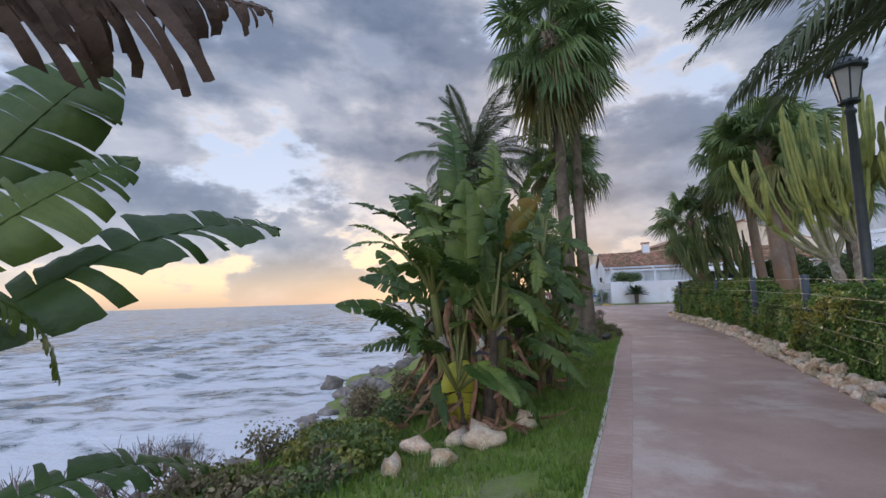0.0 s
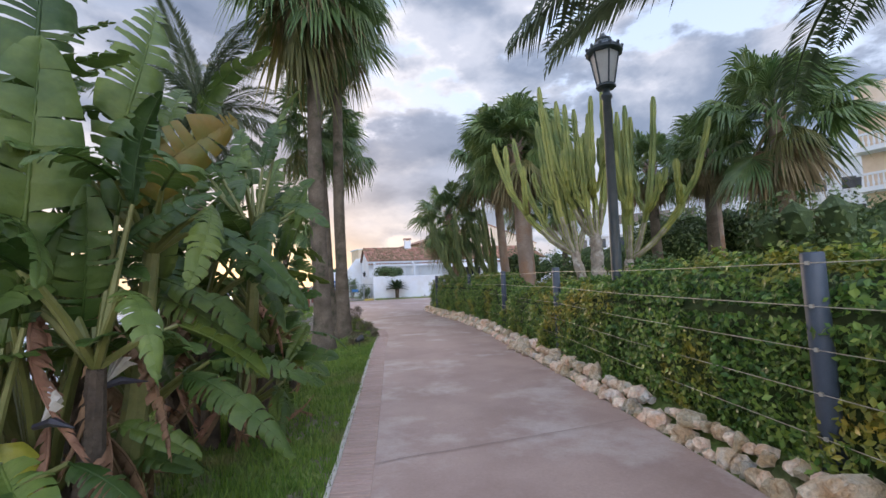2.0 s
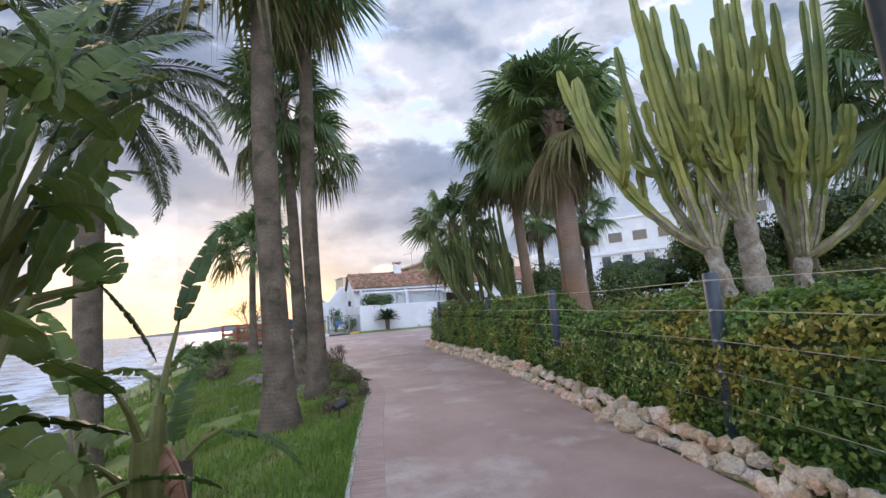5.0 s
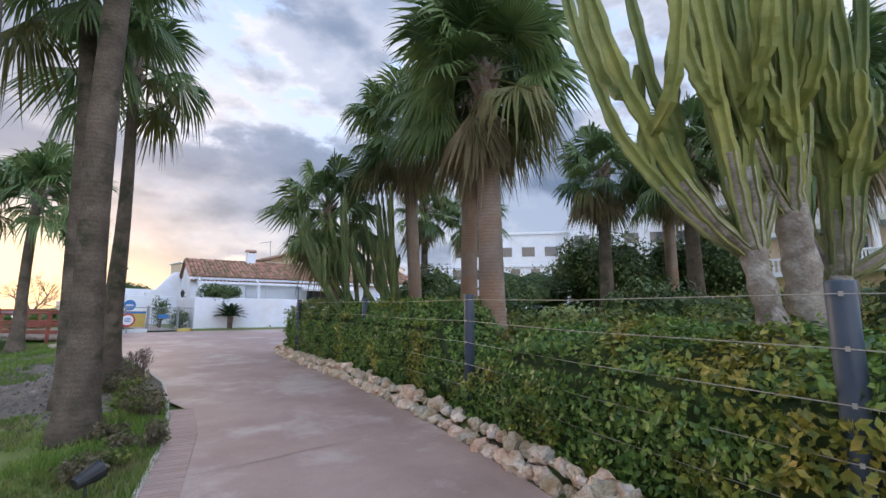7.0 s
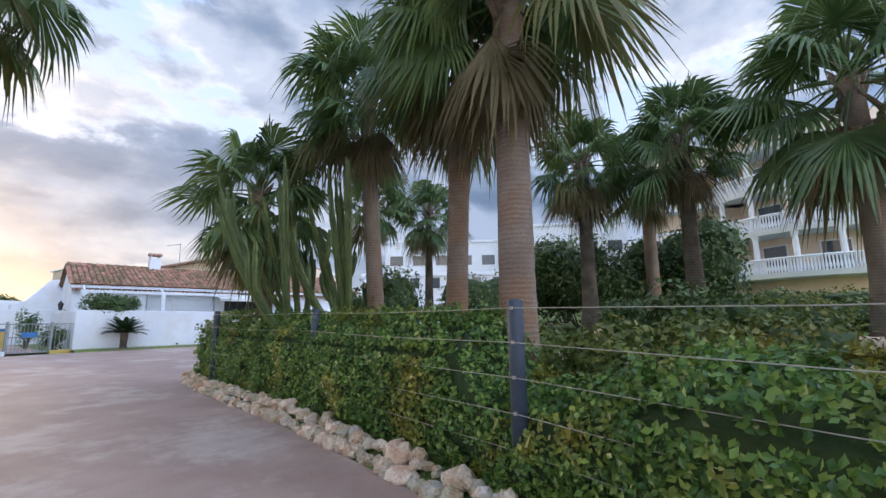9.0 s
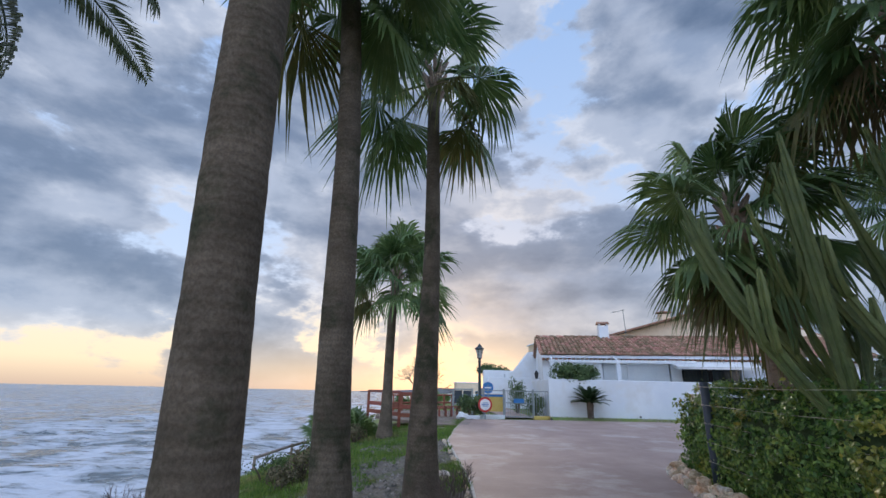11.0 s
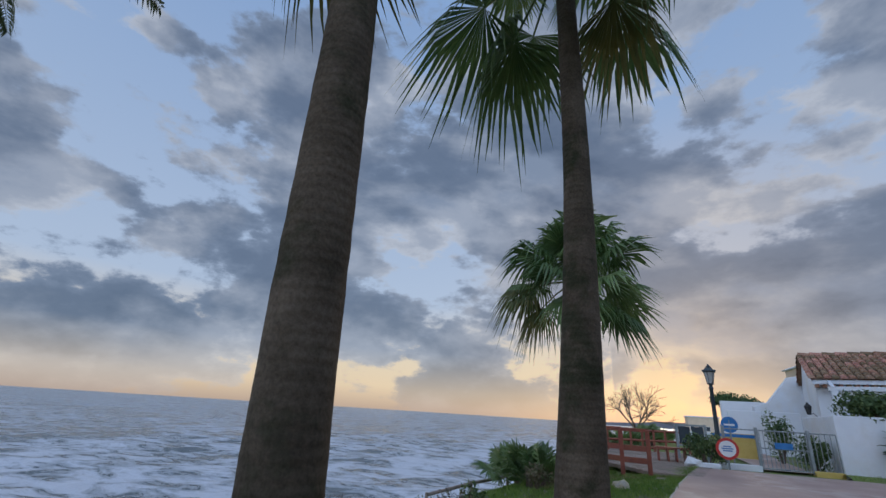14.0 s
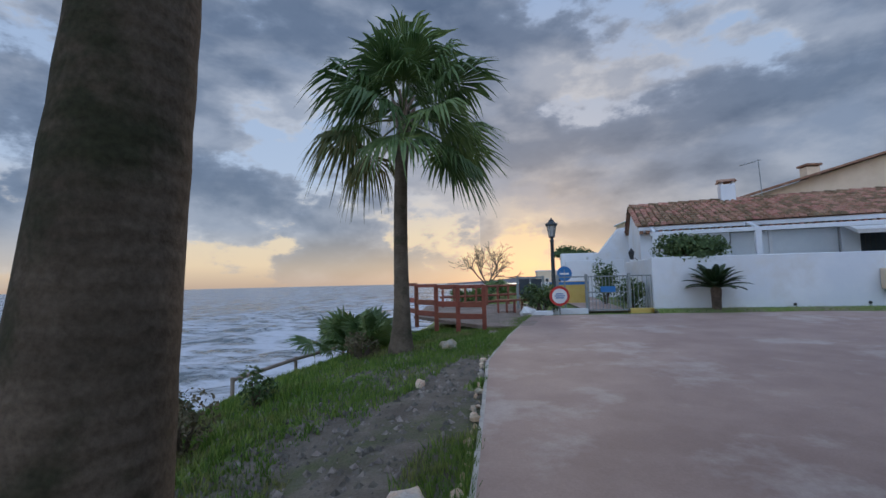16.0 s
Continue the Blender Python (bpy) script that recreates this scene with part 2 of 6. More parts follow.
M_POST = mat("slate_blue_metal", (0.045, 0.065, 0.095), (0.065, 0.088, 0.12), 3, 0.5, 0.1, 90, rnd=0.15)
M_WIRE = mat("galvanised_wire", (0.45, 0.42, 0.36), (0.55, 0.52, 0.46), 20, 0.45, 0.1, 90, metal=0.6)
M_LAMP = mat("dark_cast_iron", (0.025, 0.04, 0.05), (0.045, 0.06, 0.07), 6, 0.45, 0.2, 60)
M_WHITE = mat("white_render", (0.66, 0.70, 0.76), (0.74, 0.77, 0.81), 0.9, 0.85, 0.25, 70, fine=0.08, c3=(0.66, 0.67, 0.68), c3scale=0.6)
M_CREAM = mat("cream_render", (0.62, 0.50, 0.37), (0.70, 0.58, 0.45), 1.2, 0.85, 0.25, 50, fine=0.1)
M_TILE = mat("clay_tile", (0.24, 0.125, 0.075), (0.40, 0.25, 0.165), 3, 0.85, 0.4, 40, rnd=0.6, isl=0.9)
M_RED = mat("red_painted_wood", (0.20, 0.055, 0.035), (0.28, 0.085, 0.05), 4, 0.6, 0.4, 50, rnd=0.3)
M_GLASS = mat("window_glass", (0.05, 0.06, 0.075), (0.07, 0.085, 0.10), 2, 0.08, 0.0, 10, fine=0.0)
M_SHUT = mat("shutter_slat", (0.60, 0.64, 0.68), (0.66, 0.70, 0.73), 2, 0.5, 0.1, 50)


# ---- mesh helpers ----
class Geo:
    """Collects vertices and faces of one mesh."""

    def __init__(self):
        self.v, self.f = [], []

    def add(self, vs, fs):
        k = len(self.v)
        self.v.extend(tuple(p) for p in vs)
        self.f.extend(tuple(i + k for i in f) for f in fs)
        return self

    def box(self, a, b, m=None, bev=0.0):
        (x0, y0, z0), (x1, y1, z1) = a, b
        if bev:
            bm = bmesh.new()
            bmesh.ops.create_cube(bm, size=1)
            for v in bm.verts:
                v.co = Vector(((x0 + x1) / 2 + v.co.x * (x1 - x0), (y0 + y1) / 2 + v.co.y * (y1 - y0), (z0 + z1) / 2 + v.co.z * (z1 - z0)))
            bmesh.ops.bevel(bm, geom=bm.edges[:], offset=bev, segments=1, affect="EDGES")
            bm.verts.index_update()
            vs, fs = [v.co.copy() for v in bm.verts], [[v.index for v in f.verts] for f in bm.faces]
            bm.free()
        else:
            vs = [Vector((x, y, z)) for x in (x0, x1) for y in (y0, y1) for z in (z0, z1)]
            fs = [(0, 1, 3, 2), (4, 6, 7, 5), (0, 4, 5, 1), (2, 3, 7, 6), (0, 2, 6, 4), (1, 5, 7, 3)]
        return self.add([m @ v for v in vs] if m else vs, fs)

    def tube(self, pts, radii, n=10, cap=True, star=0.0, ribs=0):
        """Sweeps a round (or ribbed) section along pts."""
        pts = [Vector(p) for p in pts]
        if isinstance(radii, (int, float)):
            radii = [radii] * len(pts)
        k = len(self.v)
        ref = Vector((1, 0, 0)) if abs((pts[-1] - pts[0]).normalized().x) < 0.8 else Vector((0, 1, 0))
        for i, p in enumerate(pts):
            d = (pts[min(i + 1, len(pts) - 1)] - pts[max(i - 1, 0)]).normalized()
            u = (ref - d * ref.dot(d)).normalized()
            w = d.cross(u)
            for j in range(n):
                a = 2 * math.pi * j / n
                r = radii[i] * (1 + star * (1 if ribs and j % (n // ribs) == 0 else -1 if ribs else 0))
                self.v.append(tuple(p + u * (r * math.cos(a)) + w * (r * math.sin(a))))
        for i in range(len(pts) - 1):
            for j in range(n):
                a, b = k + i * n + j, k + i * n + (j + 1) % n
                self.f.append((a, b, b + n, a + n))
        if cap:
            self.f.append(tuple(k + j for j in reversed(range(n))))
            self.f.append(tuple(k + (len(pts) - 1) * n + j for j in range(n)))
        return self

    def lathe(self, prof, n=16, at=(0, 0, 0)):
        """prof: (radius, height) from bottom to top."""
        x, y, z = at
        return self.tube([(x, y, z + h + i * 1e-5) for i, (r, h) in enumerate(prof)], [r for r, h in prof], n)

    def mesh(self, name, material, smooth=False):
        me = bpy.data.meshes.new(name)
        me.from_pydata(self.v, [], self.f)
        me.materials.append(material)
        if smooth:
            me.polygons.foreach_set("use_smooth", [True] * len(me.polygons))
        me.update()
        return me


def part(name, g, material, parent=None, label="", smooth=False, m=None):
    ob = new(name, g if isinstance(g, bpy.types.Mesh) else g.mesh(name, material, smooth))
    if parent:
        ob.parent = parent
    if m is not None:
        ob.matrix_basis = m
    return tagged(ob, label)


def thing(name, at, label, category, group="", kind=""):
    ob = new(name)
    ob.empty_display_size = 0.1
    ob.matrix_basis = at if isinstance(at, Matrix) else Matrix.Translation(at)
    return tagged(ob, label, category, group, kind)


def whole(name, g, material, label, category="", group="", kind="", smooth=False):
    return tagged(part(name, g, material, None, "", smooth), label, category, group, kind)


# ---- plan ----
LEFT = [(-7, -40), (-3.0, -6), (-0.5, 0), (1.0, 3.4), (2.2, 6.2), (3.2, 8.6), (4.4, 11.5), (5.5, 14.0), (6.1, 15.9), (6.65, 17.9), (6.95, 20.6), (7.07, 23.5), (7.15, 25.8), (7.6, 28.2), (8.2, 30.8), (8.6, 32.3), (8.8, 60), (60, 300), (300, 3000)]
RIGHT = [(-3.5, -40), (-0.2, -6), (2.5, 0.2), (3.85, 2.97), (4.47, 4.2), (5.85, 7.3), (6.8, 9.6), (7.95, 12.2), (8.35, 13.2), (9.2, 15.9), (9.75, 18.2), (10.2, 20.0), (10.7, 21.5), (11.6, 22.4), (14.0, 23.2), (20, 23.8), (46, 24.2), (46, 3000)]


def curve_x(line, y):
    return float(np.interp(y, [p[1] for p in line], [p[0] for p in line]))


def lx(y):
    return curve_x(LEFT, y)


def rx(y):
    return curve_x(RIGHT, y)


def gz(y):
    y = max(-20.0, min(y, 42.0))
    return 0.05 + 0.009 * y + 0.0004 * y * y


def ground(x, y):
    """Height of the ground sheet."""
    z = gz(y)
    s = (lx(y) - x) * 0.92 * float(np.interp(y, [31, 40], [1.0, 1.6]))
    if s > 0:
        drop = float(np.interp(s, [0, 0.5, 2, 4, 7, 10.5, 15, 40], [0.0, 0.03, 0.2, 0.65, 1.9, 3.5, 4.4, 7.0]))
        bumps = noise.noise(Vector((x * 0.7, y * 0.7, 0))) * 0.10 + noise.noise(Vector((x * 2.3, y * 2.3, 5))) * 0.04
        return z - drop + bumps * min(1.0, s / 1.5) - 0.02
    r = (x - rx(y)) * 0.92
    if r > 0 and y < 24.3:
        return z + float(np.interp(r, [0, 0.3, 1.2, 6, 25, 60], [-0.02, 0.12, 0.45, 0.9, 2.2, 3.0])) + noise.noise(Vector((x * 0.5, y * 0.5, 9))) * 0.08 * min(1.0, r / 3)
    return z - 0.04


def spaced(lo, hi, step, far):
    inner = list(np.arange(lo, hi + 1e-6, step))
    out, d = [], step
    v = hi
    while v < far:
        d *= 1.35
        v += d
        out.append(v)
    neg, d, v = [], step, lo
    while v > -far:
        d *= 1.35
        v -= d
        neg.append(v)
    return neg[::-1] + inner + out


def build_ground():
    xs, ys = spaced(-13, 22, 0.3, 3500), spaced(-4, 42, 0.3, 3500)
    g = Geo()
    g.v = [(x, y, ground(x, y)) for y in ys for x in xs]
    n = len(xs)
    g.f = [(j * n + i, j * n + i + 1, (j + 1) * n + i + 1, (j + 1) * n + i) for j in range(len(ys) - 1) for i in range(n - 1)]
    ob = whole("ground", g, M_SOIL, "grassy earth bank sloping down from the path to the sea", "ground", kind="structure", smooth=True)
    ob.data.materials.append(M_DIRT)
    # trodden stony ground beside the plaza
    for f in ob.data.polygons:
        c = f.center
        s = (lx(c.y) - c.x) * 0.92 + 0.8 * noise.noise(Vector((c.x * 0.8, c.y * 0.8, 2)))
        if 17.3 < c.y < 27 and -0.4 < s < 2.6 - 0.22 * max(0, c.y - 21.5) or (5.5 < c.y < 9.5 and -0.3 < s < 0.35):
            f.material_index = 1


def build_path():
    ys = [-30, -20, -12] + list(np.arange(-6, 19, 0.5)) + list(np.arange(19, 24.6, 0.1)) + list(np.arange(24.6, 32.6, 0.4))
    g, cols = Geo(), 17
    for y in ys:
        a, b = lx(y) + float(np.interp(y, [15.4, 15.6], [0.30, 0.0])), min(rx(y), 46)
        for i in range(cols):
            u = i / (cols - 1)
            x = a + (b - a) * u
            g.v.append((x, y, gz(y) + 0.02 + 0.006 * noise.noise(Vector((x, y, 0)))))
    for j in range(len(ys) - 1):
        for i in range(cols - 1):
            k = j * cols + i
            g.f.append((k, k + 1, k + cols + 1, k + cols))
    whole("path", g, M_PATH, "reddish-grey stamped concrete promenade path", "path", kind="structure", smooth=True)


build_ground()
build_path()


# ---- sea ----
def mat_sea():
    m = bpy.data.materials.new("rough_sea")
    m.use_nodes = True
    t = m.node_tree
    b = t.nodes["Principled BSDF"]
    b.inputs["Roughness"].default_value = 0.22
    geo = t.nodes.new("ShaderNodeNewGeometry")
    mp = nd(t, "ShaderNodeMapping")
    mp.inputs["Rotation"].default_value = (0, 0, radians(-12))
    mp.inputs["Scale"].default_value = (0.5, 0.85, 1.0)
    t.links.new(geo.outputs["Position"], mp.inputs[0])
    foam = nd(t, "ShaderNodeTexNoise", Scale=0.55, Detail=11.0, Roughness=0.72, Distortion=0.6)
    t.links.new(mp.outputs[0], foam.inputs["Vector"])
    sep = t.nodes.new("ShaderNodeSeparateXYZ")
    t.links.new(geo.outputs["Position"], sep.inputs[0])
    # surf thins out away from the shore line, which runs at x = 0.3 y - 8
    off = t.nodes.new("ShaderNodeMath")
    off.operation = "MULTIPLY_ADD"
    off.inputs[1].default_value = -0.3
    t.links.new(sep.outputs[1], off.inputs[0])
    t.links.new(sep.outputs[0], off.inputs[2])
    near = t.nodes.new("ShaderNodeMapRange")
    near.inputs["From Min"].default_value, near.inputs["From Max"].default_value = -70, -8
    near.inputs["To Min"].default_value, near.inputs["To Max"].default_value = 0.02, 0.11
    t.links.new(off.outputs[0], near.inputs["Value"])
    mp2 = nd(t, "ShaderNodeMapping")
    mp2.inputs["Rotation"].default_value = (0, 0, radians(24))
    mp2.inputs["Scale"].default_value = (0.22, 0.05, 1.0)
    t.links.new(geo.outputs["Position"], mp2.inputs[0])
    swell = nd(t, "ShaderNodeTexNoise", Scale=1.0, Detail=6.0, Roughness=0.55, Distortion=0.4)
    t.links.new(mp2.outputs[0], swell.inputs["Vector"])
    lines = t.nodes.new("ShaderNodeMath")
    lines.operation = "MULTIPLY_ADD"
    lines.inputs[1].default_value = 0.42
    t.links.new(swell.outputs[0], lines.inputs[0])
    shift = t.nodes.new("ShaderNodeMath")
    shift.operation = "SUBTRACT"
    shift.inputs[1].default_value = 0.21
    t.links.new(near.outputs[0], shift.inputs[0])
    t.links.new(shift.outputs[0], lines.inputs[2])
    s = t.nodes.new("ShaderNodeMath")
    t.links.new(foam.outputs[0], s.inputs[0])
    t.links.new(lines.outputs[0], s.inputs[1])
    rp = t.nodes.new("ShaderNodeMapRange")
    rp.inputs["From Min"].default_value, rp.inputs["From Max"].default_value = 0.49, 0.61
    t.links.new(s.outputs[0], rp.inputs["Value"])
    mx = t.nodes.new("ShaderNodeMix")
    mx.data_type = "RGBA"
    mx.inputs[6].default_value, mx.inputs[7].default_value = (0.095, 0.125, 0.142, 1), (0.56, 0.59, 0.65, 1)
    t.links.new(rp.outputs[0], mx.inputs[0])
    t.links.new(mx.outputs[2], b.inputs["Base Color"])
    rr = t.nodes.new("ShaderNodeMapRange")
    rr.inputs["To Min"].default_value, rr.inputs["To Max"].default_value = 0.2, 0.75
    t.links.new(rp.outputs[0], rr.inputs["Value"])
    t.links.new(rr.outputs[0], b.inputs["Roughness"])
    w = nd(t, "ShaderNodeTexNoise", Scale=1.1, Detail=7.0, Roughness=0.62)
    t.links.new(mp.outputs[0], w.inputs["Vector"])
    bp = nd(t, "ShaderNodeBump", Strength=0.8, Distance=0.5)
    t.links.new(w.outputs[0], bp.inputs["Height"])
    t.links.new(bp.outputs[0], b.inputs["Normal"])
    return m


M_SEA = mat_sea()
SEA = -3.3


def build_sea():
    us, vs = spaced(0, 60, 0.6, 4000), spaced(-30, 90, 0.9, 4000)
    us = [u for u in us if u > -12]
    g = Geo()
    c, s = math.cos(radians(20)), math.sin(radians(20))
    for v in vs:
        for u in us:
            x, y = -5.5 - u * c + v * s * 0.86, v * c + u * s
            amp = 0.55 * math.exp(-max(u - 4, 0) / 120) if -30 < v < 95 and u < 70 else 0.0
            crest = math.sin(u * 0.20 + v * 0.40 + 1.6 * noise.noise(Vector((v * 0.05, u * 0.03, 1))) * 2)
            h = amp * (0.5 * max(crest, 0) ** 3 + 0.35 * noise.noise(Vector((u * 0.35, v * 0.12, 3))) + 0.22 * noise.noise(Vector((u * 0.9, v * 0.4, 7))))
            if u < 0:
                h *= 0.4
            g.v.append((x, y, SEA + h))
    n = len(us)
    g.f = [(j * n + i, (j + 1) * n + i, (j + 1) * n + i + 1, j * n + i + 1) for j in range(len(vs) - 1) for i in range(n - 1)]
    whole("sea", g, M_SEA, "choppy grey sea with white surf rolling in", "water", kind="structure", smooth=True)


build_sea()


# ---- palms ----
def fan_leaf(seed, el=0.0, fold=0.2, tip=0.5, reach=0.98, petiole=0.95, fan=255, n=46):
    """A costapalmate leaf along +x, made for a leaf raised by el degrees: pleated fan, split tips that hang under their own weight."""
    r = random.Random(seed)
    g = Geo()
    down = Vector((-math.sin(radians(el)), 0, -math.cos(radians(el))))
    hub = Vector((petiole, 0, 0)) + down * 0.10 * petiole
    g.tube([(0, 0, 0), Vector((petiole * 0.5, 0, 0.02)) + down * 0.015, hub], [0.030, 0.019, 0.012], 5)
    spread = radians(fan)
    skew = r.uniform(-0.15, 0.15)
    for i in range(n):
        a0, a1 = -spread / 2 + spread * i / n, -spread / 2 + spread * (i + 1) / n
        am = (a0 + a1) / 2
        R = reach * (0.66 + 0.34 * math.cos(am * 0.62)) * r.uniform(0.86, 1.05)
        dr = tip * r.uniform(0.55, 1.5)
        ja = r.uniform(-0.05, 0.05)
        split = r.uniform(0.54, 0.66)

        def pt(a, f, lift=0.0):
            rr = R * f
            p = hub + Vector((rr * math.cos(a), rr * math.sin(a) * (1 - 0.22 * max(f - 0.4, 0)), lift + 0.10 * rr - fold * abs(rr * math.sin(a)) + skew * rr * math.sin(a)))
            return p + down * R * (0.10 * f * f + dr * max(f - 0.5, 0) ** 1.4 * 1.7)
        w = (a1 - a0)
        g.add([hub, pt(a0, split), pt(am, split, 0.030 * reach), pt(a1, split), pt(am + ja - w * 0.32, 0.76), pt(am + ja + w * 0.32, 0.76), pt(am + ja * 1.5 - w * 0.15, 0.89), pt(am + ja * 1.5 + w * 0.15, 0.89), pt(am + ja * 2 + w * r.uniform(-0.3, 0.3), r.uniform(0.98, 1.1))],
              [(0, 1, 2), (0, 2, 3), (1, 4, 2), (2, 5, 3), (2, 4, 5), (4, 6, 7, 5), (6, 8, 7)])
    return g


M_FADING = mat("fading_fan_leaf", (0.12, 0.14, 0.045), (0.20, 0.18, 0.06), 3, 0.6, 0.2, 60, leaf=0.3, rnd=0.5)
RISES = (-65, -35, -5, 25, 55, 80)
FANS_AT = {el: [fan_leaf(i + el, el, fold=(0.2, 0.45, 0.7)[i], tip=(0.55, 0.75, 0.45)[i]).mesh("leaf", M_FAN) for i in range(3)] for el in RISES}
FANS_HALF_AT = {el: [fan_leaf(70 + i + el, el, fold=0.6, tip=0.9, fan=225).mesh("leaf", M_FADING) for i in range(2)] for el in RISES}
FANS_DRY = [fan_leaf(50 + i, -65, fold=(0.9, 0.6, 0.75)[i], tip=0.7, reach=1.0, petiole=0.8, fan=190, n=34).mesh("leaf", M_FANDRY) for i in range(3)]
FANS_STIFF = [fan_leaf(90 + i, 30, fold=0.15, tip=0.2, petiole=0.7, fan=235, n=26).mesh("leaf", M_FAN) for i in range(3)]


def at_rise(table, el):
    return table[min(RISES, key=lambda v: abs(v - el))]


def trunk_geo(h, r0, r1, lean, seed, flare=1.7, n=22, foot=0.45):
    r = random.Random(seed)
    g = Geo()
    pts, rad = [], []
    k = int(h / 0.11)
    ph = r.uniform(0, 6)
    for i in range(k + 1):
        z = h * i / k
        wob = 0.03 * math.sin(z * 0.9 + ph) * min(1, z)
        pts.append((lean[0] * z + wob, lean[1] * z + wob * 0.6, z))
        rr = r0 + (r1 - r0) * min(1, z / (h * 0.8))
        rr *= 1 + (flare - 1) * math.exp(-z / foot)
        rad.append(rr * (1 + (0.007 if i % 2 else -0.004) + r.uniform(-0.010, 0.010) + 0.02 * math.sin(z * 1.7 + ph)))
    pts[0] = (pts[0][0], pts[0][1], -0.35)
    return g.tube(pts, rad, n), Vector(pts[-1])


def fan_palm(x, y, neck, lean=(0, 0), r0=0.24, r1=0.16, size=1.0, leaves=42, dry=8, seed=1, material=None, label="", low=-75, group="washingtonia palms", top=80, z0=None, collar=True, foot=0.45):
    r = random.Random(seed)
    z0 = ground(x, y) if z0 is None else z0
    tree = thing("fan_palm", (x, y, z0), label or "tall fan palm with a ringed grey trunk and drooping green leaves", "palm tree", group)
    g, tip = trunk_geo(neck - z0, r0, r1, lean, seed, foot=foot)
    part("trunk", g, material or M_TRUNK, tree, "ringed grey-brown trunk", True)
    if collar:
        gc = Geo()
        for i in range(16):
            a = i * 2.4
            b = tip + Vector((0, 0, -0.55 + 0.04 * i))
            q = b + Vector((math.cos(a), math.sin(a), 0)) * r1 * 0.8
            gc.tube([q, q + Vector((math.cos(a) * 0.07, math.sin(a) * 0.07, 0.16)), q + Vector((math.cos(a) * 0.16, math.sin(a) * 0.16, 0.30))], [0.05, 0.04, 0.018], 5)
        part("boot_collar", gc, M_TRUNK2, tree, "red-brown cut leaf bases under the crown")
    for i in range(leaves + dry):
        old = i < dry
        f = (i - dry) / max(1, leaves - 1)
        el = r.uniform(-80, -45) if old else low + (top - low) * f ** 0.85 + r.uniform(-9, 9)
        az = i * 137.5 + r.uniform(-18, 18)
        me = r.choice(FANS_DRY) if old else r.choice(at_rise(FANS_HALF_AT, el)) if f < 0.16 and r.random() < 0.5 else r.choice(at_rise(FANS_AT, el))
        sc = size * r.uniform(0.85, 1.12) * (0.8 if f > 0.9 and not old else 0.85 if old else 1)
        base = tip + Vector((0, 0, -0.25 + 0.35 * (0 if old else f)))
        m = Matrix.Translation(base) @ Matrix.Rotation(radians(az), 4, "Z") @ Matrix.Rotation(radians(-el), 4, "Y") @ Matrix.Rotation(radians(r.uniform(-22, 22)), 4, "X") @ Matrix.Scale(sc, 4)
        part("leaf", me, None, tree, "dry straw-brown hanging leaf" if old else "", m=m)
    return tree


def feather_leaf(seed, length=3.0, arch=0.9, droop=0.5, leafl=0.42):
    """A pinnate leaf along +x that arches over."""
    r = random.Random(seed)
    g, pts = Geo(), []
    k = 44
    for i in range(k + 1):
        f = i / k
        pts.append(Vector((length * (f - 0.18 * arch * f ** 3), 0, length * (0.10 * f - arch * 0.42 * f ** 2.4))))
    g.tube(pts[::4] + [pts[-1]], [0.03 * (1 - 0.9 * i / 9) + 0.004 for i in range(len(pts[::4]) + 1)], 5)
    for i in range(4, k + 1):
        f = i / k
        ll = leafl * math.sin(math.pi * min(1, 0.12 + f * 0.86)) ** 0.6 * r.uniform(0.88, 1.1)
        d = (pts[i] - pts[i - 1]).normalized()
        for sgn in (-1, 1):
            for sub in (0, 0.5):
                p = pts[i - 1].lerp(pts[i], sub + r.uniform(-0.1, 0.1))
                out = (d * 0.75 + Vector((0, sgn, 0)) * 0.85 + Vector((0, 0, r.uniform(0.0, 0.4)))).normalized()
                q1 = p + out * ll * 0.5
                q2 = p + out * ll + Vector((0, 0, -droop * ll * r.uniform(0.5, 1.2)))
                w = d * 0.021
                g.add([p, q1 - w, q1 + w, q2], [(0, 1, 2), (1, 3, 2)])
    return g


FEATHERS = [feather_leaf(i, arch=0.75 + 0.25 * (i % 3), droop=0.35 + 0.2 * i % 3).mesh("frond", M_FEATHER, False) for i in range(4)]


def feather_palm(x, y, neck, size=1.0, fronds=34, seed=1, r0=0.22, low=-55, label="", z0=None):
    r = random.Random(seed)
    z0 = ground(x, y) if z0 is None else z0
    tree = thing("date_palm", (x, y, z0), label or "date palm with arching grey-green feather fronds", "palm tree")
    g, tip = trunk_geo(neck - z0, r0, r0 * 0.9, (0, 0), seed, 1.3)
    part("trunk", g, M_TRUNK, tree, "rough brown trunk", True)
    for i in range(fronds):
        f = i / (fronds - 1)
        el = low + (82 - low) * f + r.uniform(-6, 6)
        m = Matrix.Translation(tip) @ Matrix.Rotation(radians(i * 137.5 + r.uniform(-12, 12)), 4, "Z") @ Matrix.Rotation(radians(-el), 4, "Y") @ Matrix.Rotation(radians(r.uniform(-25, 25)), 4, "X") @ Matrix.Scale(size * r.uniform(0.85, 1.1), 4)
        part("frond", r.choice(FEATHERS), None, tree, m=m)
    return tree


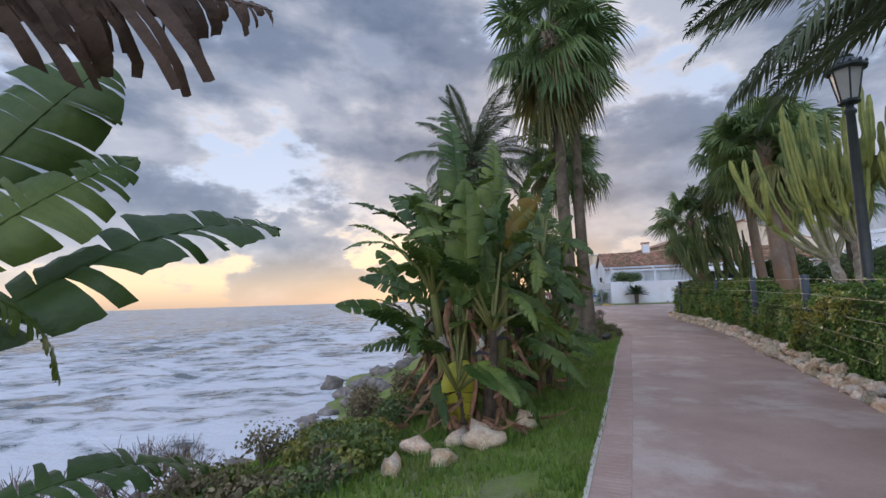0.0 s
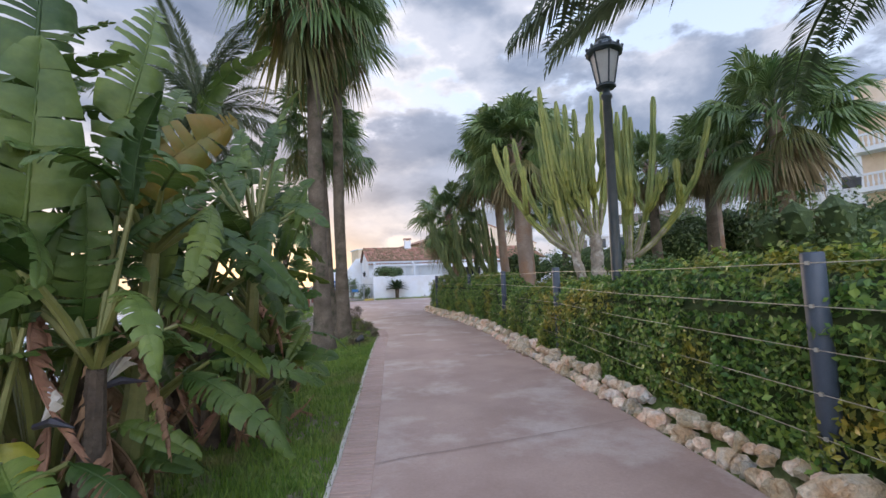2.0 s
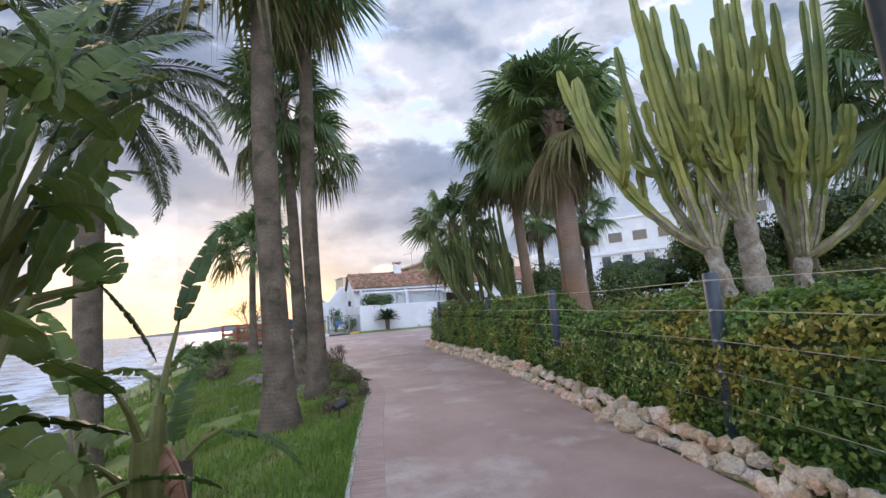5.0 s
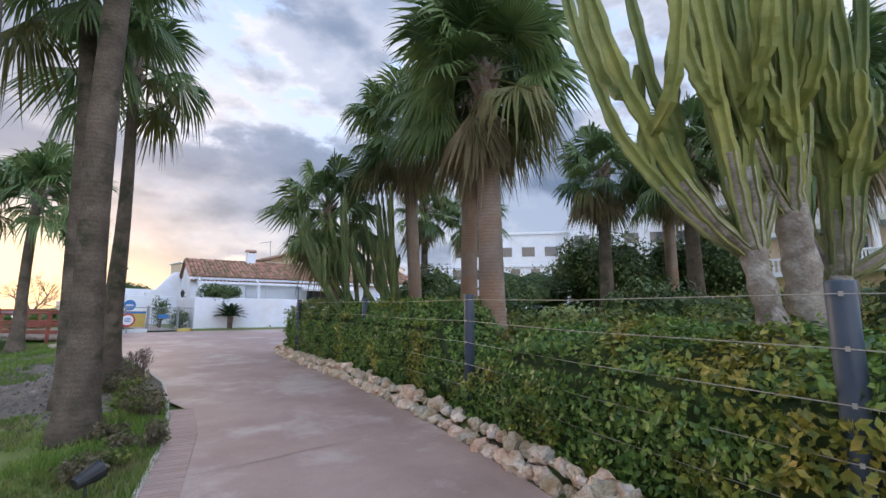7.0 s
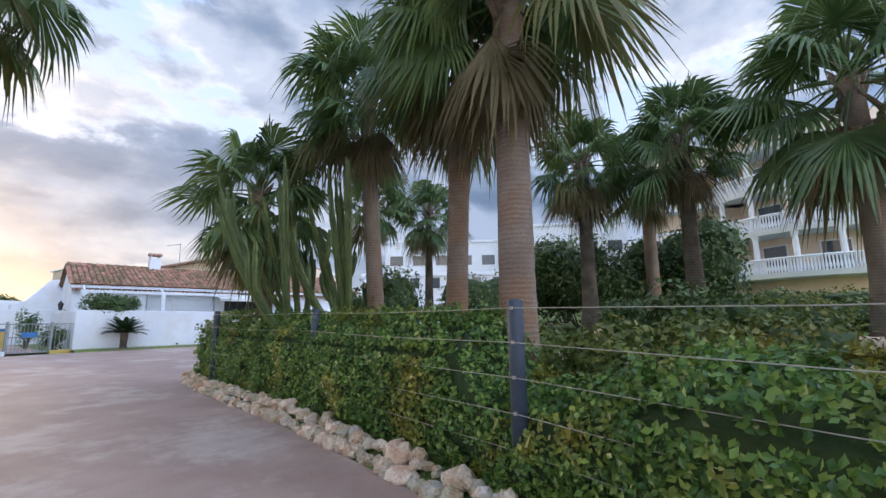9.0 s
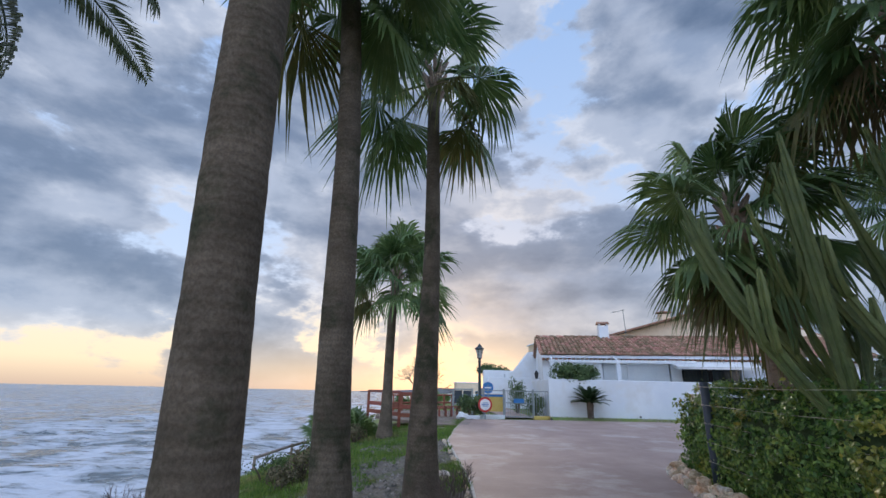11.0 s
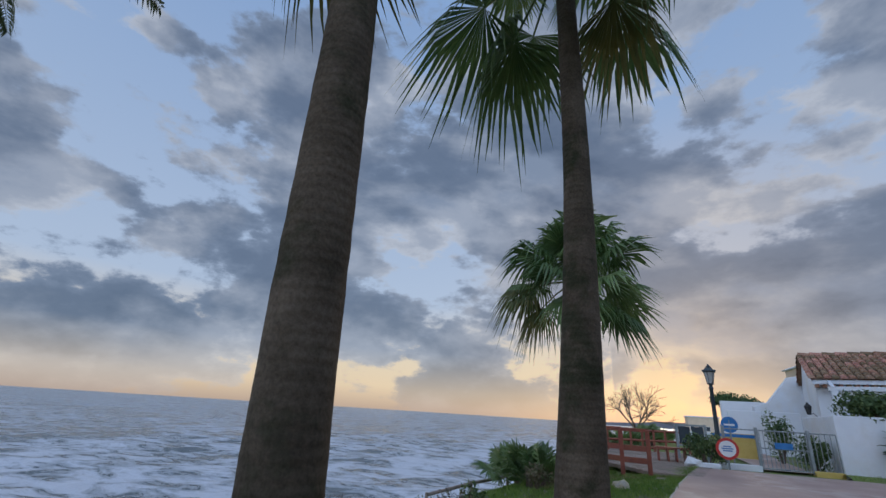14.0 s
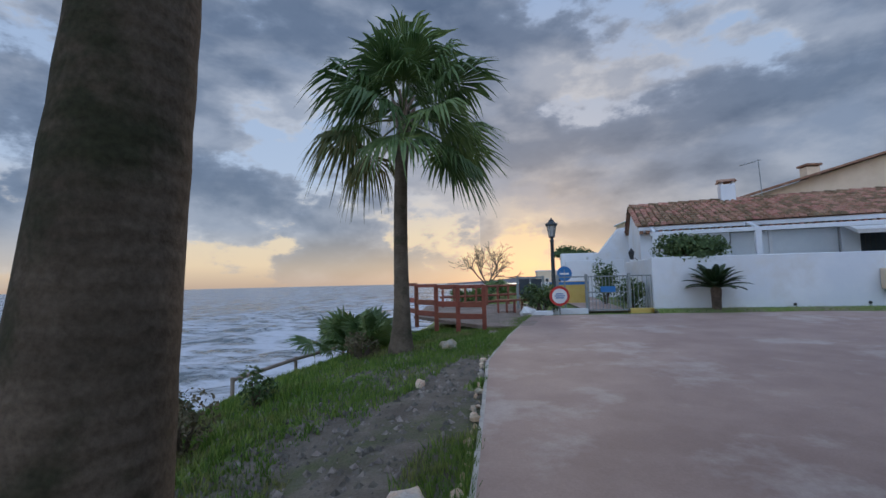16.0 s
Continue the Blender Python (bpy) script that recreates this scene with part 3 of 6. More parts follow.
# row along the sea side
fan_palm(3.75, 12.95, 9.2, (-0.044, -0.088), 0.20, 0.14, 1.2, 36, 6, 3, label="tall fan palm with a smooth grey trunk and shaggy crown", low=-80)
fan_palm(4.86, 15.06, 10.0, (-0.011, -0.004), 0.17, 0.135, 1.15, 34, 4, 4, label="tall fan palm close beside the path", low=-78)
fan_palm(5.20, 17.40, 7.55, (-0.054, 0.009), 0.18, 0.12, 1.0, 26, 0, 5, label="tall fan palm with a dark drooping crown", low=-60)
fan_palm(6.08, 19.52, 7.45, (0.008, 0.052), 0.175, 0.105, 1.05, 19, 0, 6, label="slender fan palm beside the path edge", low=-55, foot=0.9)
fan_palm(5.40, 27.6, 5.55, (0.02, 0.03), 0.165, 0.13, 1.18, 28, 0, 7, label="short fan palm on the grass bank", low=-32)
feather_palm(1.2, 15.6, 6.4, 1.05, 34, 8)
near_date = feather_palm(6.3, 3.1, 4.8, 1.4, 26, 9, label="date palm overhanging the path with long feather fronds", low=-10)
for i, (az, el, sc) in enumerate(((152, 6, 1.45), (141, 20, 1.45), (166, 14, 1.4), (128, 4, 1.4), (148, 34, 1.5), (112, 10, 1.3), (182, 5, 1.35), (158, 26, 1.5), (138, 22, 1.45), (124, 24, 1.4))):
    part("frond", FEATHERS[i % 4], None, near_date, m=Matrix.Translation((0, 0, 4.8 - ground(6.3, 3.1))) @ Matrix.Rotation(radians(az), 4, "Z") @ Matrix.Rotation(radians(-el), 4, "Y") @ Matrix.Rotation(radians((-20, 15, 30, -10, 5, 20, -25)[i % 7]), 4, "X") @ Matrix.Scale(sc, 4))

# garden behind the hedge
fan_palm(9.6, 12.47, 5.6, (-0.096, -0.05), 0.215, 0.17, 0.95, 46, 6, 11, M_TRUNK2, "stout fan palm with reddish trunk and brown leaf skirt", -22)
fan_palm(11.85, 16.4, 6.6, (-0.058, 0.023), 0.17, 0.15, 1.0, 34, 6, 12, M_TRUNK2, "fan palm with reddish trunk and brown leaf skirt", -40)
fan_palm(11.12, 14.2, 6.3, (-0.088, -0.094), 0.18, 0.16, 1.0, 34, 8, 13, M_TRUNK2, "fan palm with a dark skirt of dead leaves", -40)
fan_palm(17.0, 13.5, 6.1, (0, 0), 0.2, 0.17, 0.9, 28, 8, 14, None, "mid-height fan palm in the garden", -38)
fan_palm(16.5, 11.0, 6.0, (0, 0), 0.19, 0.16, 0.9, 28, 6, 15, None, "mid-height fan palm on the garden slope", -38)
fan_palm(19.0, 12.2, 6.2, (0, 0), 0.2, 0.16, 0.9, 26, 6, 16, M_TRUNK2, "fan palm with reddish trunk in the garden", -38)
fan_palm(15.2, 8.2, 6.0, (-0.05, 0), 0.2, 0.18, 1.2, 34, 8, 17, M_TRUNK2, "fan palm with red-brown trunk in the garden", -50)
fan_palm(11.1, 18.9, 4.6, (-0.08, 0), 0.15, 0.13, 0.95, 30, 10, 18, M_TRUNK2, "low fan palm behind the hedge end", -70)
fan_palm(15.8, 20.0, 5.9, (0, 0), 0.14, 0.12, 0.8, 26, 6, 19, None, "slim fan palm in the garden", -52)
fan_palm(17.5, 19.0, 5.6, (0, 0), 0.14, 0.12, 0.8, 26, 6, 20, None, "slim fan palm in the garden", -52)


# ---- paddle-leaved plants ----
def paddle_leaf(seed, torn=0.5, fold=0.35, arch=0.35, length=1.45, width=0.47, fray=0.0):
    """A banana-like blade along +x, torn into strips from edge to midrib."""
    r = random.Random(seed)
    g = Geo()
    k = 40
    mid = [Vector((length * i / k, 0, length * (0.08 * (i / k) - arch * (i / k) ** 2.3))) for i in range(k + 1)]
    g.tube(mid[::5], [0.017 - 0.0018 * i for i in range(len(mid[::5]))], 5)
    for sgn in (-1, 1):
        i = 1
        while i < k:
            span = r.randint(1, 3) if r.random() < torn else r.randint(4, 9)
            j = min(k, i + span)
            gap = 0.55 if r.random() < torn else 0.06
            sag = r.uniform(-0.1, 0.45) * torn
            cut = r.uniform(0.8, 1.05) if i < k * 0.55 or fray == 0 else r.uniform(1 - fray, 1.05)
            sweep = r.uniform(0.05, 0.16)
            rows = []
            for q in range(i, j + 1):
                f = q / k
                w = width * 0.5 * math.sin(math.pi * min(1, 0.04 + 0.96 * f) ** 0.8) ** 0.55 * cut
                sh = gap * (q - (i + j) / 2) * -0.28 * length / k
                line = []
                for t in (0.012, 0.35, 0.7, 1.0):
                    ang = fold - sag * t * 1.5 - 0.35 * t * t
                    line.append(mid[q] + Vector((sweep * w * t * 2 + sh * t * 2, sgn * w * t * math.cos(ang), w * t * math.sin(ang) + 0.006 * math.sin(q * 2.1 + t * 3))))
                rows.append(line)
            base = len(g.v)
            for line in rows:
                g.v.extend(tuple(p) for p in line)
            for a in range(len(rows) - 1):
                for b in range(3):
                    c = base + a * 4 + b
                    g.f.append((c, c + 1, c + 5, c + 4) if sgn > 0 else (c, c + 4, c + 5, c + 1))
            i = j
    return g


PADDLES = [paddle_leaf(i, torn=(0.1, 0.5, 0.75, 0.95, 0.65, 0.85)[i], fold=(0.35, 0.5, 0.2, 0.3, 0.6, 0.1)[i], arch=(0.12, 0.3, 0.45, 0.4, 0.25, 0.6)[i]).mesh("blade", M_BANANA, True) for i in range(6)]
PADDLE_BROAD = paddle_leaf(60, 0.35, 0.1, 0.15, 1.45, 0.95).mesh("blade", M_BANANA, True)
PADDLES_FRAYED = [paddle_leaf(70 + i, (0.45, 0.6, 0.8)[i], (0.25, 0.1, 0.35)[i], (0.15, 0.2, 0.4)[i], 1.45, (0.86, 0.78, 0.6)[i], 0.6).mesh("blade", M_BANANA, True) for i in range(3)]
PADDLES_WITHERED = [paddle_leaf(75 + i, 1.0, -0.2, 0.2, 1.45, 0.95, 0.75).mesh("blade", M_WITHER, True) for i in range(2)]

PADDLE_YELLOW = paddle_leaf(21, 0.15, 0.25, 0.35, 1.0, 0.6).mesh("blade", M_YELLOW, True)
PADDLE_OCHRE = paddle_leaf(22, 0.8, 0.3, 0.3, 1.5, 0.6).mesh("blade", M_OCHRE, True)
PADDLES_DEAD = [paddle_leaf(30 + i, 0.95, -0.9, 0.8, 1.2, 0.35).mesh("blade", M_DEAD, True) for i in range(2)]


def facing(p, q, face, length=1.45):
    """Pose that carries a blade's midrib from p to q with its upper side turned to face."""
    x = (Vector(q) - Vector(p))
    k = x.length / length
    x.normalize()
    z = Vector(face)
    z = (z - x * z.dot(x)).normalized()
    m = Matrix((x, z.cross(x), z)).transposed().to_4x4()
    return Matrix.Translation(p) @ m @ Matrix.Scale(k, 4)


def between(p, q, roll=0.0, length=1.45):
    """Pose that carries a blade's midrib from p to q."""
    d = Vector(q) - Vector(p)
    m = d.to_track_quat("X", "Z").to_matrix().to_4x4()
    return Matrix.Translation(p) @ m @ Matrix.Rotation(radians(roll), 4, "X") @ Matrix.Scale(d.length / length, 4)


def paddle_plant(x, y, h, n, seed, label, spread=1.0, z0=None, dead=36):
    r = random.Random(seed)
    z0 = ground(x, y) if z0 is None else z0
    plant = thing("bird_of_paradise_plant", (x, y, z0), label, "plant", "giant bird of paradise clumps")
    stems = []
    for i in range(9):
        a = i * 2.4 + seed
        b = Vector((math.cos(a) * 0.34 * spread, math.sin(a) * 0.34 * spread, -0.1))
        top = b + Vector((math.cos(a) * 0.20 * spread, math.sin(a) * 0.20 * spread, h * (0.10 + 0.055 * i)))
        part("stem", Geo().tube([b, b.lerp(top, 0.5) + Vector((0.02, 0.02, 0)), top], [0.10, 0.08, 0.05], 9), M_STEM if i < 6 else M_STALK, plant, "fibrous stem")
        stems.append(top)
    for i in range(n):
        f = ((i * 0.618) % 1.0)
        s = stems[i % 9]
        az = radians(i * 137.5 + r.uniform(-20, 20))
        el = radians(30 + 54 * f + r.uniform(-8, 8))
        out = Vector((math.cos(az) * math.cos(el), math.sin(az) * math.cos(el), math.sin(el)))
        pl = h * (0.12 + 0.12 * f) * r.uniform(0.8, 1.15)
        e = s + out * pl
        part("stalk", Geo().tube([s, s.lerp(e, 0.5) + Vector((0, 0, 0.03)), e], [0.030, 0.022, 0.014], 6), M_STALK, plant, "green leaf stalk")
        el2 = el - radians(4 + 40 * (1 - f) + r.uniform(-12, 18))
        d = Vector((math.cos(az) * math.cos(el2), math.sin(az) * math.cos(el2), math.sin(el2)))
        ln = r.uniform(0.6, 1.0) * (h / 4.2) ** 0.5 * (1.15 if f > 0.7 else 1.0)
        q = e + d * ln
        if lx(y + q.y) - (x + q.x) < 0.05:
            q.x -= 0.7
        part("blade", r.choice(PADDLES), None, plant, m=between(e, q, r.uniform(-55, 55)))
    for i in range(dead):
        a = r.uniform(0, 6.28)
        p = Vector((math.cos(a) * 0.3, math.sin(a) * 0.3, r.uniform(0.3, h * 0.42)))
        q = p + Vector((math.cos(a) * 0.6, math.sin(a) * 0.6, -r.uniform(0.4, 0.9)))
        q.z = max(q.z, 0.05)
        part("dead_leaf", r.choice(PADDLES_DEAD), None, plant, "withered brown hanging leaf", m=between(p, q, r.uniform(-90, 90), 1.2))
    return plant


def flower(p, d):
    """A beaked flower head: dark spathe with white petals."""
    g = Geo().tube([(0, 0, 0), (0.12, 0, 0.03), (0.26, 0, 0.0)], [0.018, 0.026, 0.003], 6)
    w = Geo()
    for k in range(4):
        a = 0.5 + k * 0.3
        w.add([(0.04, 0, 0.02), (0.06 + 0.1 * math.cos(a), -0.02 + 0.012 * k, 0.10 + 0.1 * math.sin(a)), (0.04 + 0.19 * math.cos(a), 0.01 * (k - 1.5), 0.02 + 0.2 * math.sin(a)), (0.08 + 0.1 * math.cos(a), 0.02 + 0.012 * k, 0.06 + 0.1 * math.sin(a))], [(0, 1, 2, 3)])
    m = Matrix.Translation(p) @ Matrix.Rotation(d, 4, "Z")
    f = part("flower", g, M_SPATHE, clump, "dark purple beaked flower", m=m)
    part("petal", w, M_PETAL, f, "white petals")


M_SPATHE = mat("dark_spathe", (0.02, 0.022, 0.035), (0.05, 0.045, 0.06), 8, 0.4, 0.1, 50)
M_PETAL = mat("white_petal", (0.62, 0.58, 0.52), (0.72, 0.69, 0.64), 8, 0.5, 0.1, 50, leaf=0.3)
clump = paddle_plant(0.30, 6.1, 4.3, 92, 2, "large bird-of-paradise clump with torn green paddle leaves")
for fp, fa in (((-0.2, -0.45, 1.05), 3.4), ((0.05, -0.5, 1.0), 5.6), ((0.3, -0.4, 1.15), 0.2), ((-0.35, -0.3, 1.2), 2.6)):
    flower(fp, fa)
TOCAM = (0.35, -1.0, 0.25)
part("yellow_blade", PADDLE_YELLOW, None, clump, "fading yellow blade", m=facing(Vector((-0.15, -0.45, 0.95)), Vector((-0.05, -0.62, 0.15)), TOCAM, 1.0))
part("ochre_blade", PADDLE_OCHRE, None, clump, "torn ochre-brown blade", m=facing(Vector((0.25, -0.1, 2.3)), Vector((1.05, -0.25, 3.0)), TOCAM))
for p0, p1, k in (((-0.1, -0.2, 2.75), (0.0, -0.25, 4.45), 3), ((-0.05, -0.5, 1.55), (0.05, -0.6, 3.2), 0), ((0.3, -0.1, 2.6), (0.65, -0.1, 4.0), 3), ((-0.35, -0.1, 2.3), (-0.9, -0.1, 3.3), 2),
                  ((-0.4, -0.2, 1.6), (-1.35, -0.3, 2.1), 4), ((-0.4, -0.2, 1.1), (-1.3, -0.4, 1.25), 3), ((0.4, -0.3, 0.9), (0.85, -0.55, 0.75), 1), ((0.3, -0.2, 1.9), (0.75, -0.5, 2.45), 5), ((-0.2, -0.3, 2.0), (-0.55, -0.45, 3.1), 1), ((0.2, -0.3, 1.4), (0.3, -0.65, 2.3), 4)):
    part("stalk", Geo().tube([(0, -0.05, 0.4), Vector((0, -0.05, 0.4)).lerp(Vector(p0), 0.6) + Vector((0, 0, 0.1)), p0], [0.035, 0.026, 0.016], 6), M_STALK, clump, "green leaf stalk")
    part("blade", PADDLES[k], None, clump, m=facing(Vector(p0), Vector(p1), (TOCAM[0], TOCAM[1], 0.9 if abs(p1[2] - p0[2]) < 0.8 else 0.2)))
paddle_plant(1.35, 7.9, 4.1, 125, 5, "dense bird-of-paradise clump with torn leaves beside the path")
paddle_plant(2.2, 9.7, 2.2, 16, 7, "small bird-of-paradise clump with pale green leaves", 0.6, dead=6)


def foreground_plant():
    base = Vector((-1.45, 1.15, 0))
    base.z = ground(base.x, base.y)
    plant = thing("bird_of_paradise_plant", base, "bird-of-paradise plant with dark frayed leaves reaching over the path", "plant", "giant bird of paradise clumps")
    r = random.Random(4)
    for p, q, face, me in (((-0.98, 0.85, 1.47), (-0.56, 1.44, 2.06), (0.25, -0.6, 0.75), PADDLES[2]), ((-0.94, 0.82, 1.64), (-0.75, 1.07, 1.96), (0.3, -0.9, 0.2), PADDLES_FRAYED[1]), ((-1.15, 1.06, 1.86), (-0.97, 1.25, 2.30), (0.5, -0.8, 0.2), PADDLE_BROAD),
                           ((-0.86, 0.76, 1.61), (-0.76, 1.05, 1.50), (0.2, -0.7, 0.7), PADDLES[5]), ((-0.89, 0.87, 1.17), (-0.65, 1.32, 1.24), (0.1, -0.25, 0.95), PADDLES_FRAYED[2]), ((-0.86, 0.70, 2.16), (-0.60, 1.05, 2.36), (0.2, -0.9, 0.1), PADDLES_WITHERED[0]),
                           ((-0.85, 0.75, 2.12), (-0.44, 1.20, 2.46), (0.2, -0.9, 0.0), PADDLES_WITHERED[1]), ((-1.5, 1.3, 1.7), (-1.75, 1.75, 2.2), (0, 0, 1), PADDLES_FRAYED[2])):
        p, q = Vector(p) - base, Vector(q) - base
        s = Vector((r.uniform(-0.1, 0.1), r.uniform(-0.1, 0.1), 0.5))
        part("stalk", Geo().tube([s * 0.1, s, s.lerp(p, 0.6) + Vector((-0.06, 0, 0.06)), p], [0.05, 0.035, 0.024, 0.016], 6), M_STALK, plant, "green leaf stalk")
        part("blade", me, None, plant, "withered dark brown torn blade" if me in PADDLES_WITHERED else "", m=facing(p, q, face))
    part("stem", Geo().tube([(0, 0, -0.1), (0, 0, 0.35), (0.02, 0, 0.7)], [0.12, 0.1, 0.06], 9), M_STEM, plant, "dark fibrous stem")


foreground_plant()


# ---- hedge ----
def leaf_cloud(pts, nrm, size, r, g):
    """Small pointed leaves at pts, tilted about the surface normal."""
    for p, n in zip(pts, nrm):
        t = Vector((r.gauss(0, 1), r.gauss(0, 1), r.gauss(0, 1)))
        n = (Vector(n) + t * 0.55).normalized()
        u = n.cross(Vector((r.gauss(0, 1), r.gauss(0, 1), r.gauss(0, 1)))).normalized()
        w = n.cross(u)
        s = size * r.uniform(0.6, 1.3)
        p = Vector(p)
        k = len(g.v)
        g.v.extend((tuple(p - u * s), tuple(p + u * s * 0.1 + w * s * 0.62 + n * s * 0.12), tuple(p + u * s), tuple(p + u * s * 0.1 - w * s * 0.62 + n * s * 0.12)))
        g.f.extend(((k, k + 1, k + 2), (k, k + 2, k + 3)))


def hedge_top(y):
    return float(np.interp(y, [-10, 0, 6.5, 8.5, 11.2, 11.6, 12.5, 12.9, 20], [1.5, 1.55, 1.62, 1.42, 1.42, 1.12, 1.02, 1.72, 1.86]))


def hedge_prof(y):
    """Section across the hedge: (distance from the stones, height)."""
    b, t = gz(y) + 0.2, hedge_top(y)
    w = 1.5 if y < 12 else 1.2
    return [(0.40, b), (0.36, b + (t - b) * 0.35), (0.40, b + (t - b) * 0.75), (0.58, t - 0.08), (0.85, t), (w, t - 0.02), (w + 0.35, t - 0.35), (w + 0.45, b + 0.2)]


def edge_frame(y):
    d = Vector((rx(y + 0.2) - rx(y - 0.2), 0.4, 0)).normalized()
    return Vector((rx(y), y, 0)), Vector((d.y, -d.x, 0))


def build_hedge():
    r = random.Random(12)
    ys = list(np.arange(-9, 21.61, 0.3))
    core, lv = Geo(), Geo()
    rows = []
    for y in ys:
        o, n = edge_frame(y)
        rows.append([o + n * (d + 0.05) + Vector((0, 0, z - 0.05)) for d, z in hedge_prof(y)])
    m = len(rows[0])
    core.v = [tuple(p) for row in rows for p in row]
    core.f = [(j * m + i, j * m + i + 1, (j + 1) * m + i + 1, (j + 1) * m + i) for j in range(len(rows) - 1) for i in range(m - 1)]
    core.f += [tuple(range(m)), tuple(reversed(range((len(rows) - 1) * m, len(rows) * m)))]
    hedge = thing("hedge", (0, 0, 0), "clipped evergreen hedge behind wire fence, some yellowing leaves", "hedge")
    # closed sheet under the leaves, its dark colour painting the shade in the gaps
    part("hedge_core", core, M_HEDGEIN, hedge, "solid dark green core coloured as the shade behind the leaves")
    for j in range(len(rows) - 1):
        a, b = rows[j], rows[j + 1]
        y = ys[j]
        dens = 1750 if y > 1 else 250
        for i in range(m - 1):
            A, B, C = a[i], a[i + 1], b[i]
            nn = (C - A).cross(B - A)
            area = nn.length
            if area < 1e-6:
                continue
            nn.normalize()
            if nn.dot(Vector((-0.9, 0.4, 0.6))) < 0 and i < 4:
                nn = -nn
            if i >= 4 and nn.z < 0:
                nn = -nn
            k = int(area * dens * (1 if i < 5 else 0.6))
            pts, nr = [], []
            for _ in range(k):
                u, v = r.random(), r.random()
                p = A + (B - A) * u + (C - A) * v
                lump = noise.noise(p * 1.9) * 0.20 + noise.noise(p * 5) * 0.09
                pts.append(p + nn * (max(0.015, 0.06 + lump) + abs(r.gauss(0, 0.045))))
                nr.append(nn)
            leaf_cloud(pts, nr, 0.031, r, lv)
    # young shoots standing out of the clipped faces
    for _ in range(520):
        y = r.uniform(0.5, 21)
        o, n = edge_frame(y)
        d, z = r.choice(hedge_prof(y)[1:6])
        b = o + n * d + Vector((0, 0, z))
        up = Vector((r.gauss(0, 0.4), r.gauss(0, 0.4), 1)).normalized() - n * 0.5
        ln = r.uniform(0.08, 0.24)
        leaf_cloud([b + up * ln * k / 7 for k in range(8)], [(-n.x, -n.y, 0.5)] * 8, 0.034, r, lv)
    # end of the hedge by the plaza
    o, n = edge_frame(21.5)
    pts = [o + n * r.uniform(0.3, 1.6) + Vector((r.gauss(0, 0.05), r.uniform(0.0, 0.14), r.uniform(0.4, 1.78))) for _ in range(900)]
    leaf_cloud(pts, [(0, 1, 0)] * 900, 0.036, r, lv)
    ob = part("hedge_leaves", lv, M_HEDGE, hedge)
    tagged(ob, "small glossy green leaves, some yellow", kind="stuff")


build_hedge()


# ---- fence posts and wires ----
POSTS = [(1.4, -3.2), (4.56, 3.67), (6.7, 8.27), (8.27, 11.92), (9.71, 15.86), (10.55, 19.9)]


def build_fence():
    tops = [1.6, 1.67, 1.80, 1.88, 1.95, 2.03]
    fence = thing("wire_fence", (0, 0, 0), "slate-blue metal posts strung with five taut wires along the hedge", "fence")
    for (x, y), t in zip(POSTS, tops):
        b = gz(y)
        p = part("post", Geo().lathe([(0.066, b - 0.1), (0.066, t - 0.012), (0.06, t), (0.0, t + 0.002)], 18, (x, y, 0)), M_POST, fence, "slate-blue round post", True)
        for k in range(5):
            z = t - 0.07 - 0.27 * k
            part("wire_clip", Geo().box((x - 0.088, y - 0.01, z - 0.012), (x - 0.062, y + 0.01, z + 0.012)), M_WIRE, p)
    for i in range(len(POSTS) - 1):
        (x0, y0), (x1, y1) = POSTS[i], POSTS[i + 1]
        for k in range(5):
            a, b = Vector((x0 - 0.08, y0, tops[i] - 0.07 - 0.27 * k)), Vector((x1 - 0.08, y1, tops[i + 1] - 0.07 - 0.27 * k))
            part("wire", Geo().tube([a, a.lerp(b, 0.5) - Vector((0, 0, 0.02)), b], 0.0032, 5), M_WIRE, fence, "thin steel wire")


build_fence()


